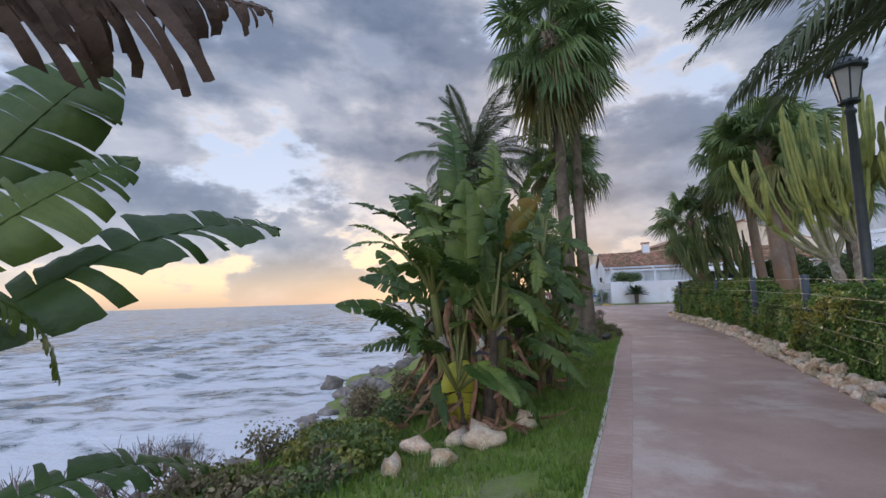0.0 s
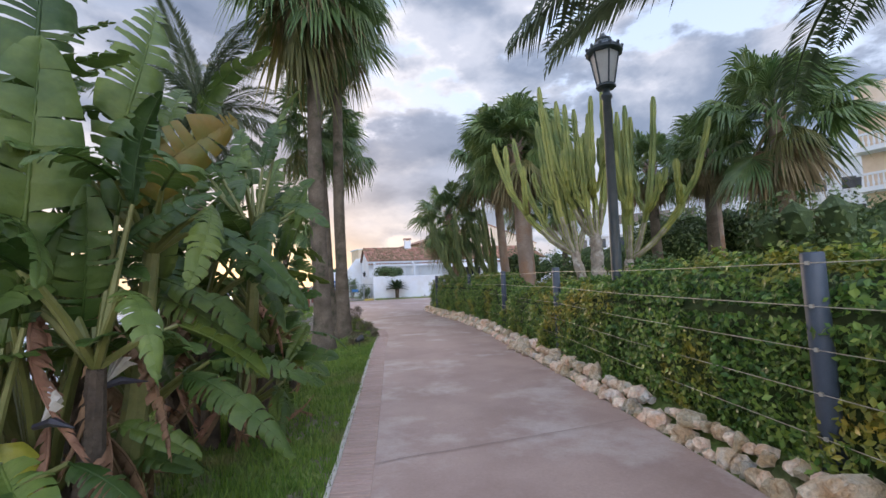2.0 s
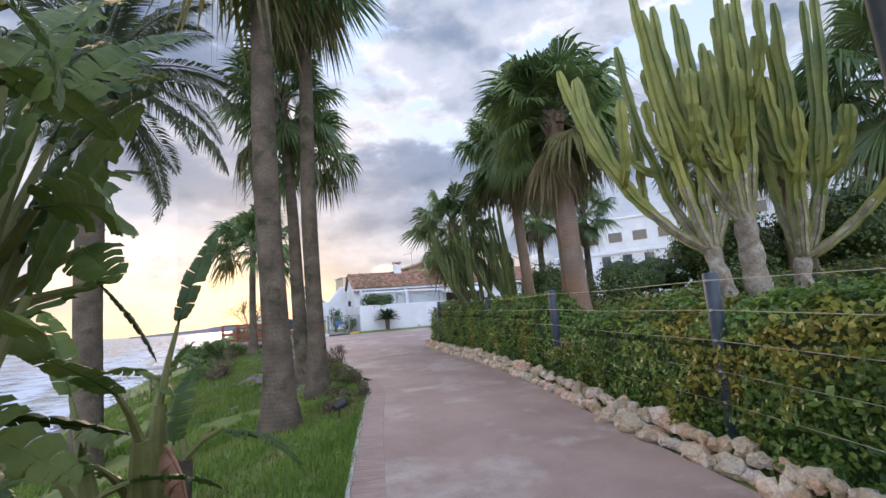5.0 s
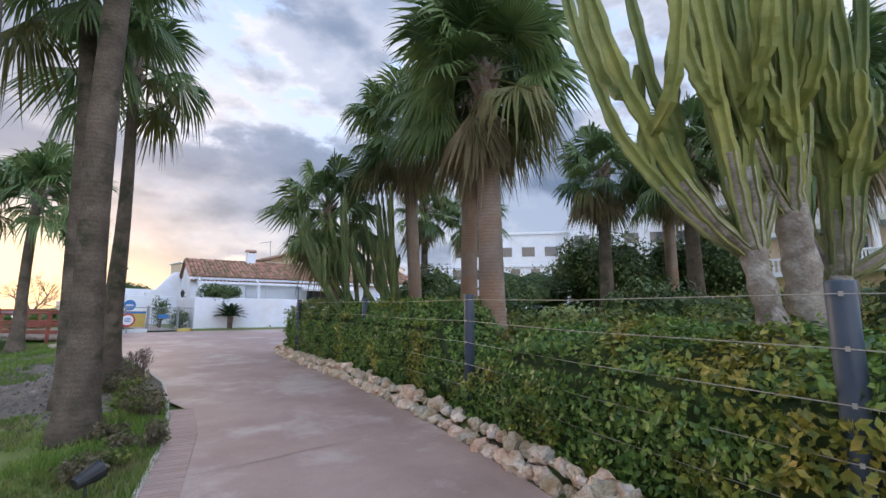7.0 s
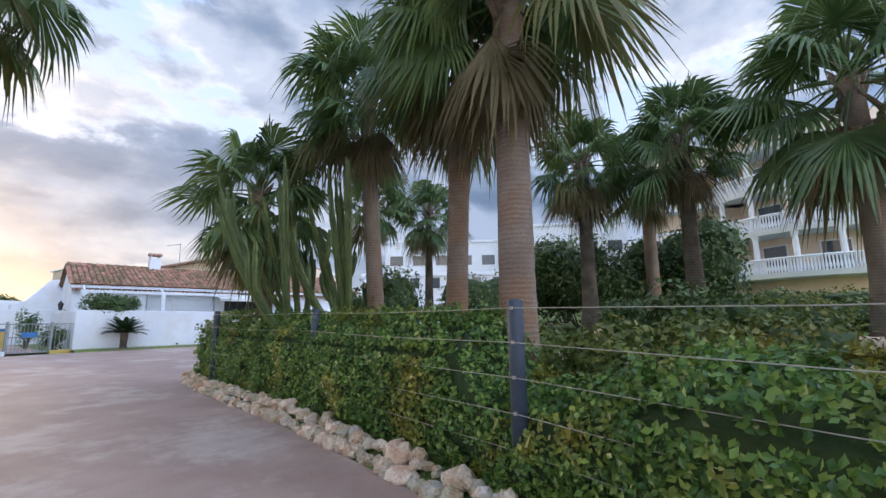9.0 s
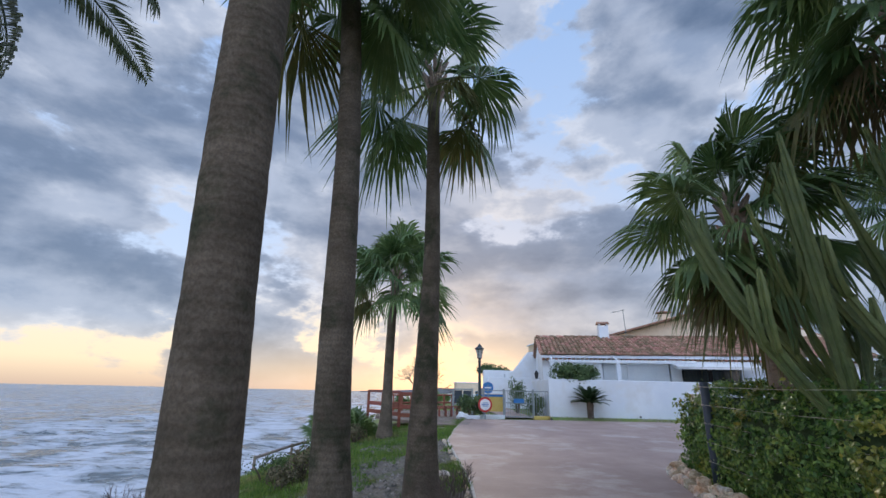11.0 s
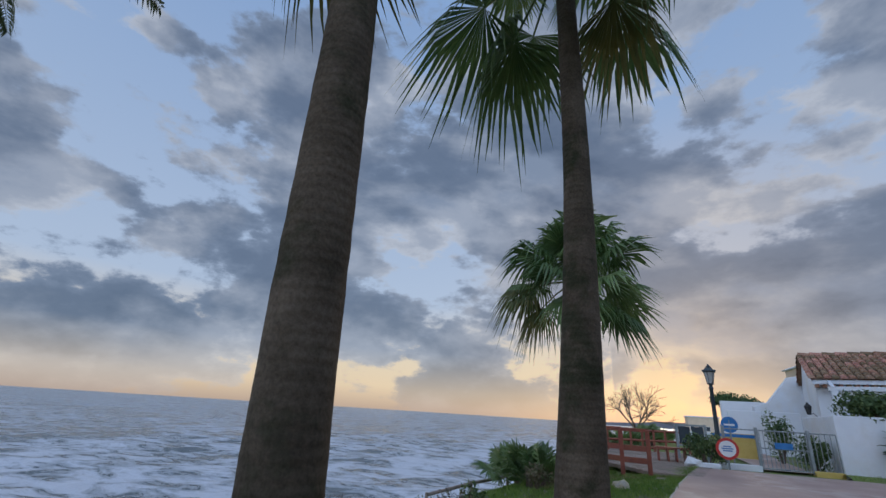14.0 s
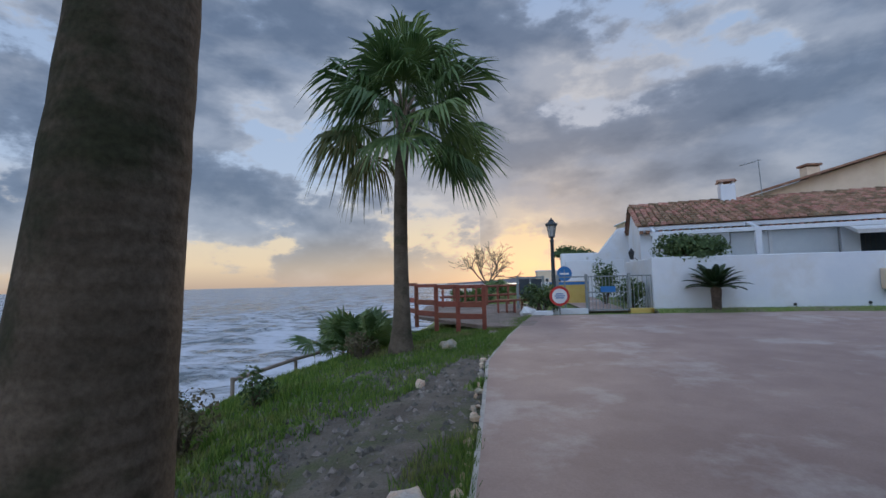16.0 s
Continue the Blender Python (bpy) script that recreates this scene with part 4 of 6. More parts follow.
# ---- lamp beside the hedge ----
def street_lamp(x, y, z0, h, label, lean=(0, 0), big=1.0):
    lamp = thing("street_lamp", Matrix.Translation((x, y, z0)) @ Matrix.Rotation(radians(lean[0]), 4, "Y") @ Matrix.Rotation(radians(lean[1]), 4, "X"), label, "street lamp")
    k = h - 0.72 * big
    lm = Matrix.Translation((0, 0, k)) @ Matrix.Scale(big, 4) @ Matrix.Translation((0, 0, -k))
    part("pole", Geo().lathe([(0.15, 0), (0.15, 0.10), (0.115, 0.14), (0.11, 0.55), (0.13, 0.60), (0.085, 0.66), (0.078, 1.0), (0.062, k - 0.16), (0.085, k - 0.14), (0.085, k - 0.10), (0.055, k - 0.06), (0.06, k)], 16), M_LAMP, lamp, "dark green-black fluted pole", True)
    part("bracket", Geo().lathe([(0.06, k), (0.12, k + 0.02), (0.12, k + 0.05), (0.05, k + 0.06)], 8), M_LAMP, lamp, m=lm)
    g = Geo()
    for i in range(6):
        a = i * math.pi / 3
        g.tube([(0.10 * math.cos(a), 0.10 * math.sin(a), k + 0.05), (0.175 * math.cos(a), 0.175 * math.sin(a), k + 0.46)], 0.011, 5)
    part("lantern_frame", g, M_LAMP, lamp, "black lantern frame", m=lm)
    for i in range(6):
        a, b = i * math.pi / 3, (i + 1) * math.pi / 3
        part("pane", Geo().add([(0.098 * math.cos(a), 0.098 * math.sin(a), k + 0.06), (0.098 * math.cos(b), 0.098 * math.sin(b), k + 0.06), (0.172 * math.cos(b), 0.172 * math.sin(b), k + 0.455), (0.172 * math.cos(a), 0.172 * math.sin(a), k + 0.455)], [(0, 1, 2, 3)]), M_PANE, lamp, "frosted glass pane", m=lm)
    part("lantern_cap", Geo().lathe([(0.20, k + 0.455), (0.225, k + 0.475), (0.225, k + 0.51), (0.16, k + 0.56), (0.13, k + 0.60), (0.09, k + 0.63), (0.10, k + 0.66), (0.05, k + 0.69), (0.02, k + 0.75)], 12), M_LAMP, lamp, "domed black cap", m=lm)
    g = Geo()
    for i in range(12):
        a = i * math.pi / 6
        g.lathe([(0.018, k + 0.505), (0.022, k + 0.53), (0.004, k + 0.555)], 5, (0.215 * math.cos(a), 0.215 * math.sin(a), 0))
    part("cap_crest", g, M_LAMP, lamp, m=lm)
    return lamp


M_PANE = mat("frosted_pane", (0.62, 0.62, 0.60), (0.70, 0.70, 0.68), 5, 0.35, 0.05, 50, leaf=0.5)
street_lamp(6.36, 6.70, ground(6.36, 6.70), 5.32 - ground(6.36, 6.70), "tall dark classical street lamp with hexagonal lantern behind hedge", (3.0, -1.5), 1.22)
street_lamp(9.75, 35.4, gz(35.4), 3.25, "dark classical street lamp beside the gate")


# ---- candelabra cacti ----
def candelabra(x, y, h, seed, label, lean=0.0, spread=1.0, arms=26, wood=0.9):
    r = random.Random(seed)
    z0 = ground(x, y)
    plant = thing("candelabra_cactus", (x, y, z0), label, "cactus")
    heads = []
    for i in range(4):
        a = i * 1.7 + seed
        b = Vector((math.cos(a) * 0.12, math.sin(a) * 0.12, -0.1))
        t = b + Vector((math.cos(a) * 0.50 * spread, math.sin(a) * 0.50 * spread, wood + r.uniform(-0.3, 0.3)))
        part("trunk", Geo().tube([b, b.lerp(t, 0.5), t], [0.11, 0.10, 0.085], 10), M_CACTWOOD, plant, "bare grey woody trunk", True)
        heads.append(t)
    for i in range(arms):
        f = (i * 0.618) % 1.0
        a = i * 2.4 + r.uniform(-0.3, 0.3)
        s = heads[i % 4] + Vector((0, 0, -0.16 * wood * r.random()))
        top = h * (1.0 - 0.30 * f * f - 0.22 * r.random())
        o = (0.12 + 0.95 * f) * spread
        e = Vector((s.x + math.cos(a) * o + lean, s.y + math.sin(a) * o, top))
        c = Vector((s.x + math.cos(a) * o * 0.72 + lean * 0.55, s.y + math.sin(a) * o * 0.72, s.z + (e.z - s.z) * 0.40))
        pts, rad = [], []
        n = 18
        for j in range(n + 1):
            q = j / n
            pts.append(s * (1 - q) ** 2 + c * 2 * q * (1 - q) + e * q * q)
            rad.append((0.040 + 0.006 * math.sin(q * 38 + i)) * (1 if q < 0.94 else 0.55))
        arm = part("arm", Geo().tube(pts, rad, 10, True, 0.28, 5), M_CACTDARK, plant, "ribbed dark green arm")
        if f > 0.35:
            k = r.randint(7, 12)
            q0 = pts[k]
            e2 = Vector((q0.x + math.cos(a + 1.2) * 0.2, q0.y + math.sin(a + 1.2) * 0.2, q0.z + r.uniform(0.5, 1.1)))
            c2 = Vector((e2.x, e2.y, q0.z + 0.12))
            bp = [q0 * (1 - q) ** 2 + c2 * 2 * q * (1 - q) + e2 * q * q for q in (0, 0.15, 0.3, 0.45, 0.6, 0.75, 0.9, 1.0)]
            part("side_arm", Geo().tube(bp, [0.036, 0.042, 0.036, 0.042, 0.036, 0.042, 0.036, 0.02], 10, True, 0.28, 5), M_CACTDARK, arm)
    return plant


def branched_cactus(x, y, h, seed, label):
    r = random.Random(seed)
    z0 = ground(x, y)
    plant = thing("candelabra_cactus", (x, y, z0), label, "cactus")
    side, deep = Vector((-0.77, 0.64, 0)), Vector((0.64, 0.77, 0))

    def bend(a, c, b, n, r0, r1, knob, f=0.0):
        pts, rad = [], []
        for j in range(n + 1):
            q = j / n
            w = Vector((noise.noise(Vector((q * 5, f, seed))), noise.noise(Vector((q * 5, f, seed + 9))), 0)) * 0.05 * q * (1 - q) * 4
            pts.append(a * (1 - q) ** 2 + c * 2 * q * (1 - q) + b * q * q + w)
            rad.append(r0 + (r1 - r0) * q + knob * math.sin(j * 2.1 + f))
        return pts, rad

    for k, (s0, d0, s1, d1, z1, rb) in enumerate(((0.05, 0.0, 0.42, 0.1, 0.31, 0.105), (-0.05, 0.05, 0.02, 0.1, 0.37, 0.135), (-0.18, 0.15, -0.66, 0.35, 0.28, 0.10))):
        b = side * s0 + deep * d0 + Vector((0, 0, -0.15))
        tip = side * s1 + deep * d1 + Vector((0, 0, z1 * h))
        mid = b.lerp(tip, 0.5) + (side * (s1 - s0) + deep * (d1 - d0)) * 0.2
        pts, rad = bend(b, mid, tip, 20, rb * 1.2, rb * 0.8, 0.011, k)
        trunk = part("trunk", Geo().tube(pts, rad, 14), M_CACTWOOD, plant, "bare grey woody trunk", True)
        for i in range(7):
            a = i * 0.898 + k + r.uniform(-0.25, 0.25)
            out = (0.22 + 0.92 * (i % 4) / 3) * r.uniform(0.85, 1.15)
            d = Vector((math.cos(a), math.sin(a), 0)) * out + side * (s1 * 0.8 + 0.12)
            if d.y < 0.1 and d.x < 0.1:
                d = d * 0.3
            e = Vector((tip.x, tip.y, h * r.uniform(0.80, 1.0) - 0.25 * out)) + d
            s = tip + Vector((math.cos(a), math.sin(a), 0)) * 0.045 + Vector((0, 0, -0.08))
            c = Vector((s.x + d.x * 0.75, s.y + d.y * 0.75, s.z + (e.z - s.z) * 0.28))
            pts, rad = bend(s, c, e, 26, 0.046, 0.042, 0.006, i + k * 7)
            rad[-1], rad[-2] = 0.022, 0.042
            arm = part("arm", Geo().tube(pts, rad, 15, True, 0.36, 5), M_CACT, plant, "ribbed yellow-green arm")
            cork = Geo().tube(pts[:9], [v * (1.12 - 0.028 * j) for j, v in enumerate(rad[:9])], 11)
            part("corky_base", cork, M_CACTWOOD, arm, "grey corky lower stem", True)
            for m in range(1 + (i + k) % 2):
                q0 = pts[r.randint(9, 15)]
                a2 = a + (1.1 if m else -1.1) + r.uniform(-0.3, 0.3)
                o2 = r.uniform(0.20, 0.42)
                e2 = Vector((q0.x + math.cos(a2) * o2, q0.y + math.sin(a2) * o2, q0.z + r.uniform(0.6, 1.3)))
                e2.z = min(e2.z, h * 1.02)
                c2 = Vector((q0.x + (e2.x - q0.x) * 0.9, q0.y + (e2.y - q0.y) * 0.9, q0.z + 0.12))
                p2, r2 = bend(q0, c2, e2, 16, 0.040, 0.044, 0.006, m + i)
                r2[-1], r2[-2] = 0.022, 0.045
                part("side_arm", Geo().tube(p2, r2, 15, True, 0.36, 5), M_CACT, arm)
    return plant


branched_cactus(7.95, 8.4, 4.95, 3, "candelabra cactus with many upright ribbed yellow-green arms")
candelabra(11.1, 17.3, 4.3, 6, "tall dark candelabra cactus behind the hedge", -0.6, 1.2, 32, 0.7)


# ---- house by the gate ----
M_AWN = mat("white_awning", (0.66, 0.66, 0.66), (0.74, 0.74, 0.73), 3, 0.8, 0.2, 40)
M_IRON = mat("black_iron", (0.02, 0.022, 0.025), (0.04, 0.042, 0.045), 8, 0.5, 0.2, 60)
M_GALV = mat("grey_painted_steel", (0.20, 0.23, 0.24), (0.28, 0.31, 0.32), 8, 0.5, 0.2, 60)
M_DECK = mat("weathered_deck_plank", (0.24, 0.19, 0.16), (0.34, 0.28, 0.24), 3, 0.8, 0.4, 50, rnd=0.3)
M_BLUE = mat("blue_sign_paint", (0.03, 0.16, 0.42), (0.05, 0.20, 0.48), 4, 0.5, 0.1, 40)
M_SIGNRED = mat("red_sign_paint", (0.48, 0.03, 0.03), (0.55, 0.05, 0.04), 4, 0.5, 0.1, 40)
M_SIGNWHITE = mat("white_sign_paint", (0.72, 0.74, 0.76), (0.78, 0.79, 0.80), 4, 0.5, 0.1, 40)
M_YELLOWP = mat("yellow_paint", (0.55, 0.40, 0.10), (0.62, 0.46, 0.14), 4, 0.6, 0.1, 40)
M_CYCAD = mat("cycad_leaf", (0.025, 0.055, 0.022), (0.045, 0.08, 0.03), 4, 0.4, 0.1, 40, leaf=0.12, rnd=0.3)
M_BUSH = mat("bush_leaf", (0.055, 0.105, 0.035), (0.11, 0.165, 0.05), 1.5, 0.5, 0.1, 30, leaf=0.18, isl=0.8)
M_DRYBUSH = mat("dry_bush_leaf", (0.12, 0.11, 0.06), (0.20, 0.17, 0.10), 2, 0.8, 0.1, 30, leaf=0.15, isl=0.8)
M_TWIG = mat("bare_twig", (0.10, 0.075, 0.06), (0.17, 0.13, 0.105), 5, 0.9, 0.3, 50)
M_GRAVEL = mat("gravel", (0.12, 0.105, 0.09), (0.29, 0.26, 0.225), 6, 0.9, 0.5, 50, isl=0.9)
M_HILL = mat("distant_hill", (0.16, 0.17, 0.20), (0.22, 0.22, 0.25), 0.01, 0.95, 0.1, 0.05)

HX = Matrix.Translation((13.15, 36.0, -0.45)) @ Matrix.Rotation(radians(-14), 4, "Z")


def hbox(a, b, bev=0.0):
    return Geo().box(a, b, HX, bev)


def build_house():
    zb = gz(36) - 0.3 + 0.45
    house = thing("house", (0, 0, 0), "low white house with clay tile roof and closed shutters", "house")
    # front wall is built round its two openings
    w = Geo()
    for a, b in (((0, 0, zb), (2.95, 0.3, 4.15)), ((2.95, 0, zb), (6.2, 0.3, 2.6)), ((2.95, 0, 3.85), (6.2, 0.3, 4.15)), ((6.2, 0, zb), (6.7, 0.3, 4.15)),
                 ((6.7, 0, zb), (9.4, 0.3, 2.5)), ((6.7, 0, 3.75), (9.4, 0.3, 4.15)), ((9.4, 0, zb), (15, 0.3, 4.15)), ((0, 0.3, zb), (0.3, 6.6, 4.15)), ((14.7, 0.3, zb), (15, 6.6, 4.15)), ((0.3, 6.3, zb), (14.7, 6.6, 4.15))):
        w.box(a, b, HX)
    w.add([HX @ Vector(p) for p in ((0.002, 0, 4.15), (0.002, 6.6, 4.15), (0.002, 3.3, 5.42))], [(0, 1, 2)])
    part("wall", w, M_WHITE, house, "white rendered walls with a gable end")
    part("roof_deck", Geo().add([HX @ Vector(p) for p in ((-0.12, -0.45, 4.16), (15.3, -0.45, 4.16), (15.3, 3.3, 5.46), (-0.12, 3.3, 5.46), (-0.12, 7.05, 4.16), (15.3, 7.05, 4.16))], [(0, 1, 2, 3), (3, 2, 5, 4)]), M_TILE, house)
    # barrel tiles, course over course
    r = random.Random(3)
    for side in (0, 1):
        g = Geo()
        for i in range(70):
            x = -0.08 + i * 0.222
            for k in range(10):
                f0, f1 = k / 10, (k + 1.12) / 10
                pts = []
                for f, rad in ((f0, 0.105), (min(f1, 1.0), 0.088)):
                    yy = -0.5 + 3.8 * f
                    zz = 4.17 + 1.30 * f + (0.035 if f == f0 else 0.0)
                    if side:
                        yy = 6.6 - yy
                    for j in range(5):
                        a = math.pi * j / 4
                        pts.append(HX @ Vector((x + rad * math.cos(a) + r.uniform(-0.006, 0.006), yy, zz + rad * 0.85 * math.sin(a))))
                g.add(pts, [(j, j + 1, j + 6, j + 5) for j in range(4)] + [(4, 3, 2, 1, 0)])
        tagged(part("roof_tiles", g, M_TILE, house, "rows of weathered clay barrel tiles"), kind="stuff")
    ridge = Geo()
    for i in range(38):
        ridge.tube([HX @ Vector((-0.1 + i * 0.405, 3.3, 5.49)), HX @ Vector((0.36 + i * 0.405, 3.3, 5.47))], [0.13, 0.105], 8)
    tagged(part("ridge_tiles", ridge, M_TILE, house, "ridge of clay tiles"), kind="stuff")
    part("fascia", hbox((-0.1, -0.42, 4.02), (15.2, -0.36, 4.17)), M_WHITE, house, "white eave board")
    den = Geo()
    for i in range(70):
        den.box((-0.02 + i * 0.216, -0.36, 3.92), (0.09 + i * 0.216, -0.02, 4.02), HX)
    tagged(part("corbel_course", den, M_TILE, house, "row of tile ends under the eave"), kind="stuff")
    part("beam", hbox((0.2, -1.5, 3.72), (6.9, -1.36, 3.86), 0.01), M_WHITE, house, "white pergola beam")
    for x in (0.35, 3.4):
        part("rafter", Geo().tube([HX @ Vector((x, -1.42, 3.84)), HX @ Vector((x, -0.4, 4.12))], 0.05, 6), M_WHITE, house)
        part("pillar", hbox((x - 0.09, -1.5, zb), (x + 0.09, -1.34, 3.74), 0.01), M_WHITE, house)
    for k, (x0, x1) in enumerate(((3.0, 4.15), (4.25, 6.15))):
        win = part("shutter", hbox((x0, 0.10, 2.63), (x1, 0.14, 3.83)), M_SHUT, house, "pale closed roller shutter")
        for j in range(16):
            part("slat", hbox((x0 + 0.02, 0.085, 2.65 + j * 0.072), (x1 - 0.02, 0.1, 2.705 + j * 0.072)), M_SHUT, win)
    part("mullion", hbox((4.15, 0.04, 2.6), (4.25, 0.2, 3.85)), M_WHITE, house)
    part("lintel", hbox((2.8, -0.06, 3.86), (6.35, -0.003, 3.95)), M_WHITE, house)
    for x0, x1 in ((6.75, 7.95), (8.15, 9.35)):
        part("window_glass", hbox((x0, 0.16, 2.5), (x1, 0.18, 3.75)), M_GLASS, house, "dark window glass")
        g = Geo()
        for j in range(9):
            x = x0 + 0.07 + j * (x1 - x0 - 0.14) / 8
            g.tube([HX @ Vector((x, -0.03, 2.5)), HX @ Vector((x, -0.03, 3.75))], 0.011, 5)
        g.box((x0, -0.045, 2.62), (x1, -0.02, 2.65), HX).box((x0, -0.045, 3.58), (x1, -0.02, 3.61), HX)
        part("window_grille", g, M_IRON, house, "black iron window bars")
    part("awning", Geo().add([HX @ Vector(p) for p in ((6.1, -0.05, 4.0), (9.8, -0.05, 4.0), (9.8, -1.25, 3.62), (6.1, -1.25, 3.62), (6.1, -0.05, 3.93), (9.8, -0.05, 3.93), (9.8, -1.25, 3.50), (6.1, -1.25, 3.50))], [(0, 3, 2, 1), (4, 5, 6, 7), (3, 7, 6, 2), (0, 4, 7, 3), (1, 2, 6, 5)]), M_AWN, house, "folded white awning")
    for x, y in ((3.5, 3.0), ):
        ch = part("chimney", hbox((x, y, 5.0), (x + 0.55, y + 0.5, 6.12), 0.015), M_WHITE, house, "white chimney with tile cap")
        part("chimney_cap", Geo().add([HX @ Vector(p) for p in ((x - 0.06, y - 0.06, 6.24), (x + 0.61, y - 0.06, 6.24), (x + 0.61, y + 0.25, 6.40), (x - 0.06, y + 0.25, 6.40), (x - 0.06, y + 0.56, 6.24), (x + 0.61, y + 0.56, 6.24))], [(0, 1, 2, 3), (3, 2, 5, 4), (0, 3, 4), (1, 5, 2)]), M_TILE, ch)
        for dx in (0.03, 0.45):
            part("cap_leg", hbox((x + dx, y + 0.03, 6.12), (x + dx + 0.08, y + 0.45, 6.25)), M_WHITE, ch)
    # television aerial
    a = thing("tv_antenna", HX @ Matrix.Translation((5.1, 3.4, 5.4)), "thin metal television aerial on the roof", "antenna")
    part("mast", Geo().tube([(0, 0, 0), (-0.05, 0, 1.75)], 0.02, 6), M_GALV, a)
    part("boom", Geo().tube([(-0.75, 0, 1.55), (0.05, 0, 1.72)], 0.014, 5), M_GALV, a)
    for j in range(6):
        x = -0.7 + j * 0.12
        part("element", Geo().tube([(x, -0.22, 1.56 + j * 0.025), (x, 0.22, 1.56 + j * 0.025)], 0.008, 4), M_GALV, a)


build_house()

PX = Matrix.Translation((12.42, 33.05, 0)) @ Matrix.Rotation(radians(-3.5), 4, "Z")
whole("wall_patio", Geo().box((0, 0, 0.3), (16, 0.25, 2.46), PX, 0.02), M_WHITE, "white rendered garden wall beside the plaza", "wall", kind="structure")
whole("wall_patio_side", Geo().box((0.0, 0.25, 0.3), (0.22, 3.2, 2.44), PX, 0.02), M_WHITE, "white rendered wall returning to the house", "wall", kind="structure")


def planter_strip():
    g = Geo()
    n = 44
    for i in range(n + 1):
        x = -0.1 + 16 * i / n
        for y, z in ((-0.85 - 0.12 * math.sin(x * 1.3), 0.0), (-0.7, 0.07), (-0.35, 0.10), (0.0, 0.08)):
            p = PX @ Vector((x, y, 0))
            g.v.append((p.x, p.y, gz(p.y) + z + 0.01 * noise.noise(Vector((x * 3, y * 3, 0)))))
    g.f = [(i * 4 + j, (i + 1) * 4 + j, (i + 1) * 4 + j + 1, i * 4 + j + 1) for i in range(n) for j in range(3)]
    whole("planting_strip", g, M_SOIL, "narrow grass strip below the white wall", "ground", kind="structure", smooth=True)


planter_strip()


def lantern():
    m = HX @ Matrix.Translation((-0.02, 0.55, 3.05)) @ Matrix.Rotation(radians(90), 4, "Z")
    lamp = thing("wall_lantern", m, "black iron wall lantern on a bracket", "lamp")
    part("bracket", Geo().tube([(0, 0, -0.15), (0, 0.16, 0.02), (0, 0.26, -0.04)], 0.014, 6), M_IRON, lamp)
    part("lantern", Geo().lathe([(0.04, -0.02), (0.07, 0.0), (0.12, 0.24), (0.14, 0.26), (0.05, 0.36), (0.02, 0.42)], 6, (0, 0.28, -0.02)), M_IRON, lamp)


lantern()


def ac_unit():
    u = thing("air_conditioner", PX @ Matrix.Translation((6.3, -0.33, 1.35)), "beige outdoor air-conditioning unit with round grille", "air conditioner")
    part("case", Geo().box((0, 0, 0), (0.85, 0.3, 0.6), None, 0.02), M_CREAM, u)
    g = Geo()
    for k in range(6):
        rr = 0.05 + 0.035 * k
        g.tube([(0.32 + rr * math.cos(a * 0.314), -0.012, 0.3 + rr * math.sin(a * 0.314)) for a in range(21)], 0.007, 4)
    part("fan_grille", g, M_IRON, u, "round black fan grille")
    part("fan_opening", Geo().tube([(0.32, -0.004, 0.3), (0.32, 0.0, 0.3)], 0.25, 24), M_GLASS, u)
    for x in (0.1, 0.7):
        part("support", Geo().box((x, 0.05, -0.08), (x + 0.05, 0.33, 0.0)), M_GALV, u)


ac_unit()
for x, z in ((4.0, 0.93), (6.0, 0.95)):
    whole("wall_vent", Geo().tube([PX @ Vector((x, -0.004, z)), PX @ Vector((x, -0.03, z))], 0.045, 12), M_IRON, "small round black drain vent in the white wall", "vent", "wall vents")


# ---- cycad in front of the wall ----
def cycad(x, y):
    z = gz(y) + 0.05
    c = thing("cycad", (x, y, z), "dark green cycad with stout scaly trunk against the white wall", "plant")
    r = random.Random(5)
    part("trunk", Geo().tube([(0, 0, -0.05), (0.0, 0, 0.3), (0.01, 0, 0.62), (0, 0, 0.74)], [0.13, 0.13, 0.15, 0.08], 14), M_STEM, c, "dark scaly trunk")
    me = feather_leaf(40, 1.05, 0.55, 0.15, 0.17).mesh("frond", M_CYCAD)
    for i in range(30):
        f = i / 29
        part("frond", me, None, c, m=Matrix.Translation((0, 0, 0.68)) @ Matrix.Rotation(radians(i * 137.5), 4, "Z") @ Matrix.Rotation(radians(-(2 + 62 * f)), 4, "Y") @ Matrix.Scale(r.uniform(0.85, 1.0), 4))


cycad(14.0, 32.45)


def rock_geo(size, seed, at=(0, 0, 0), squash=0.75, sub=2):
    bm = bmesh.new()
    bmesh.ops.create_icosphere(bm, subdivisions=sub, radius=1.0)
    off = Vector((seed * 7.3, seed * 3.1, seed))
    sx, sy = 1 + 0.35 * math.sin(seed * 2.1), 1 + 0.3 * math.cos(seed * 1.3)
    for v in bm.verts:
        d = 1 + 0.55 * noise.noise(v.co * 1.2 + off) + 0.42 * noise.noise(v.co * 2.4 + off) + 0.2 * noise.noise(v.co * 5 + off)
        v.co = Vector((v.co.x * sx, v.co.y * sy, v.co.z * squash)) * d * size
    bm.verts.index_update()
    g = Geo().add([v.co + Vector(at) for v in bm.verts], [[v.index for v in f.verts] for f in bm.faces])
    bm.free()
    return g


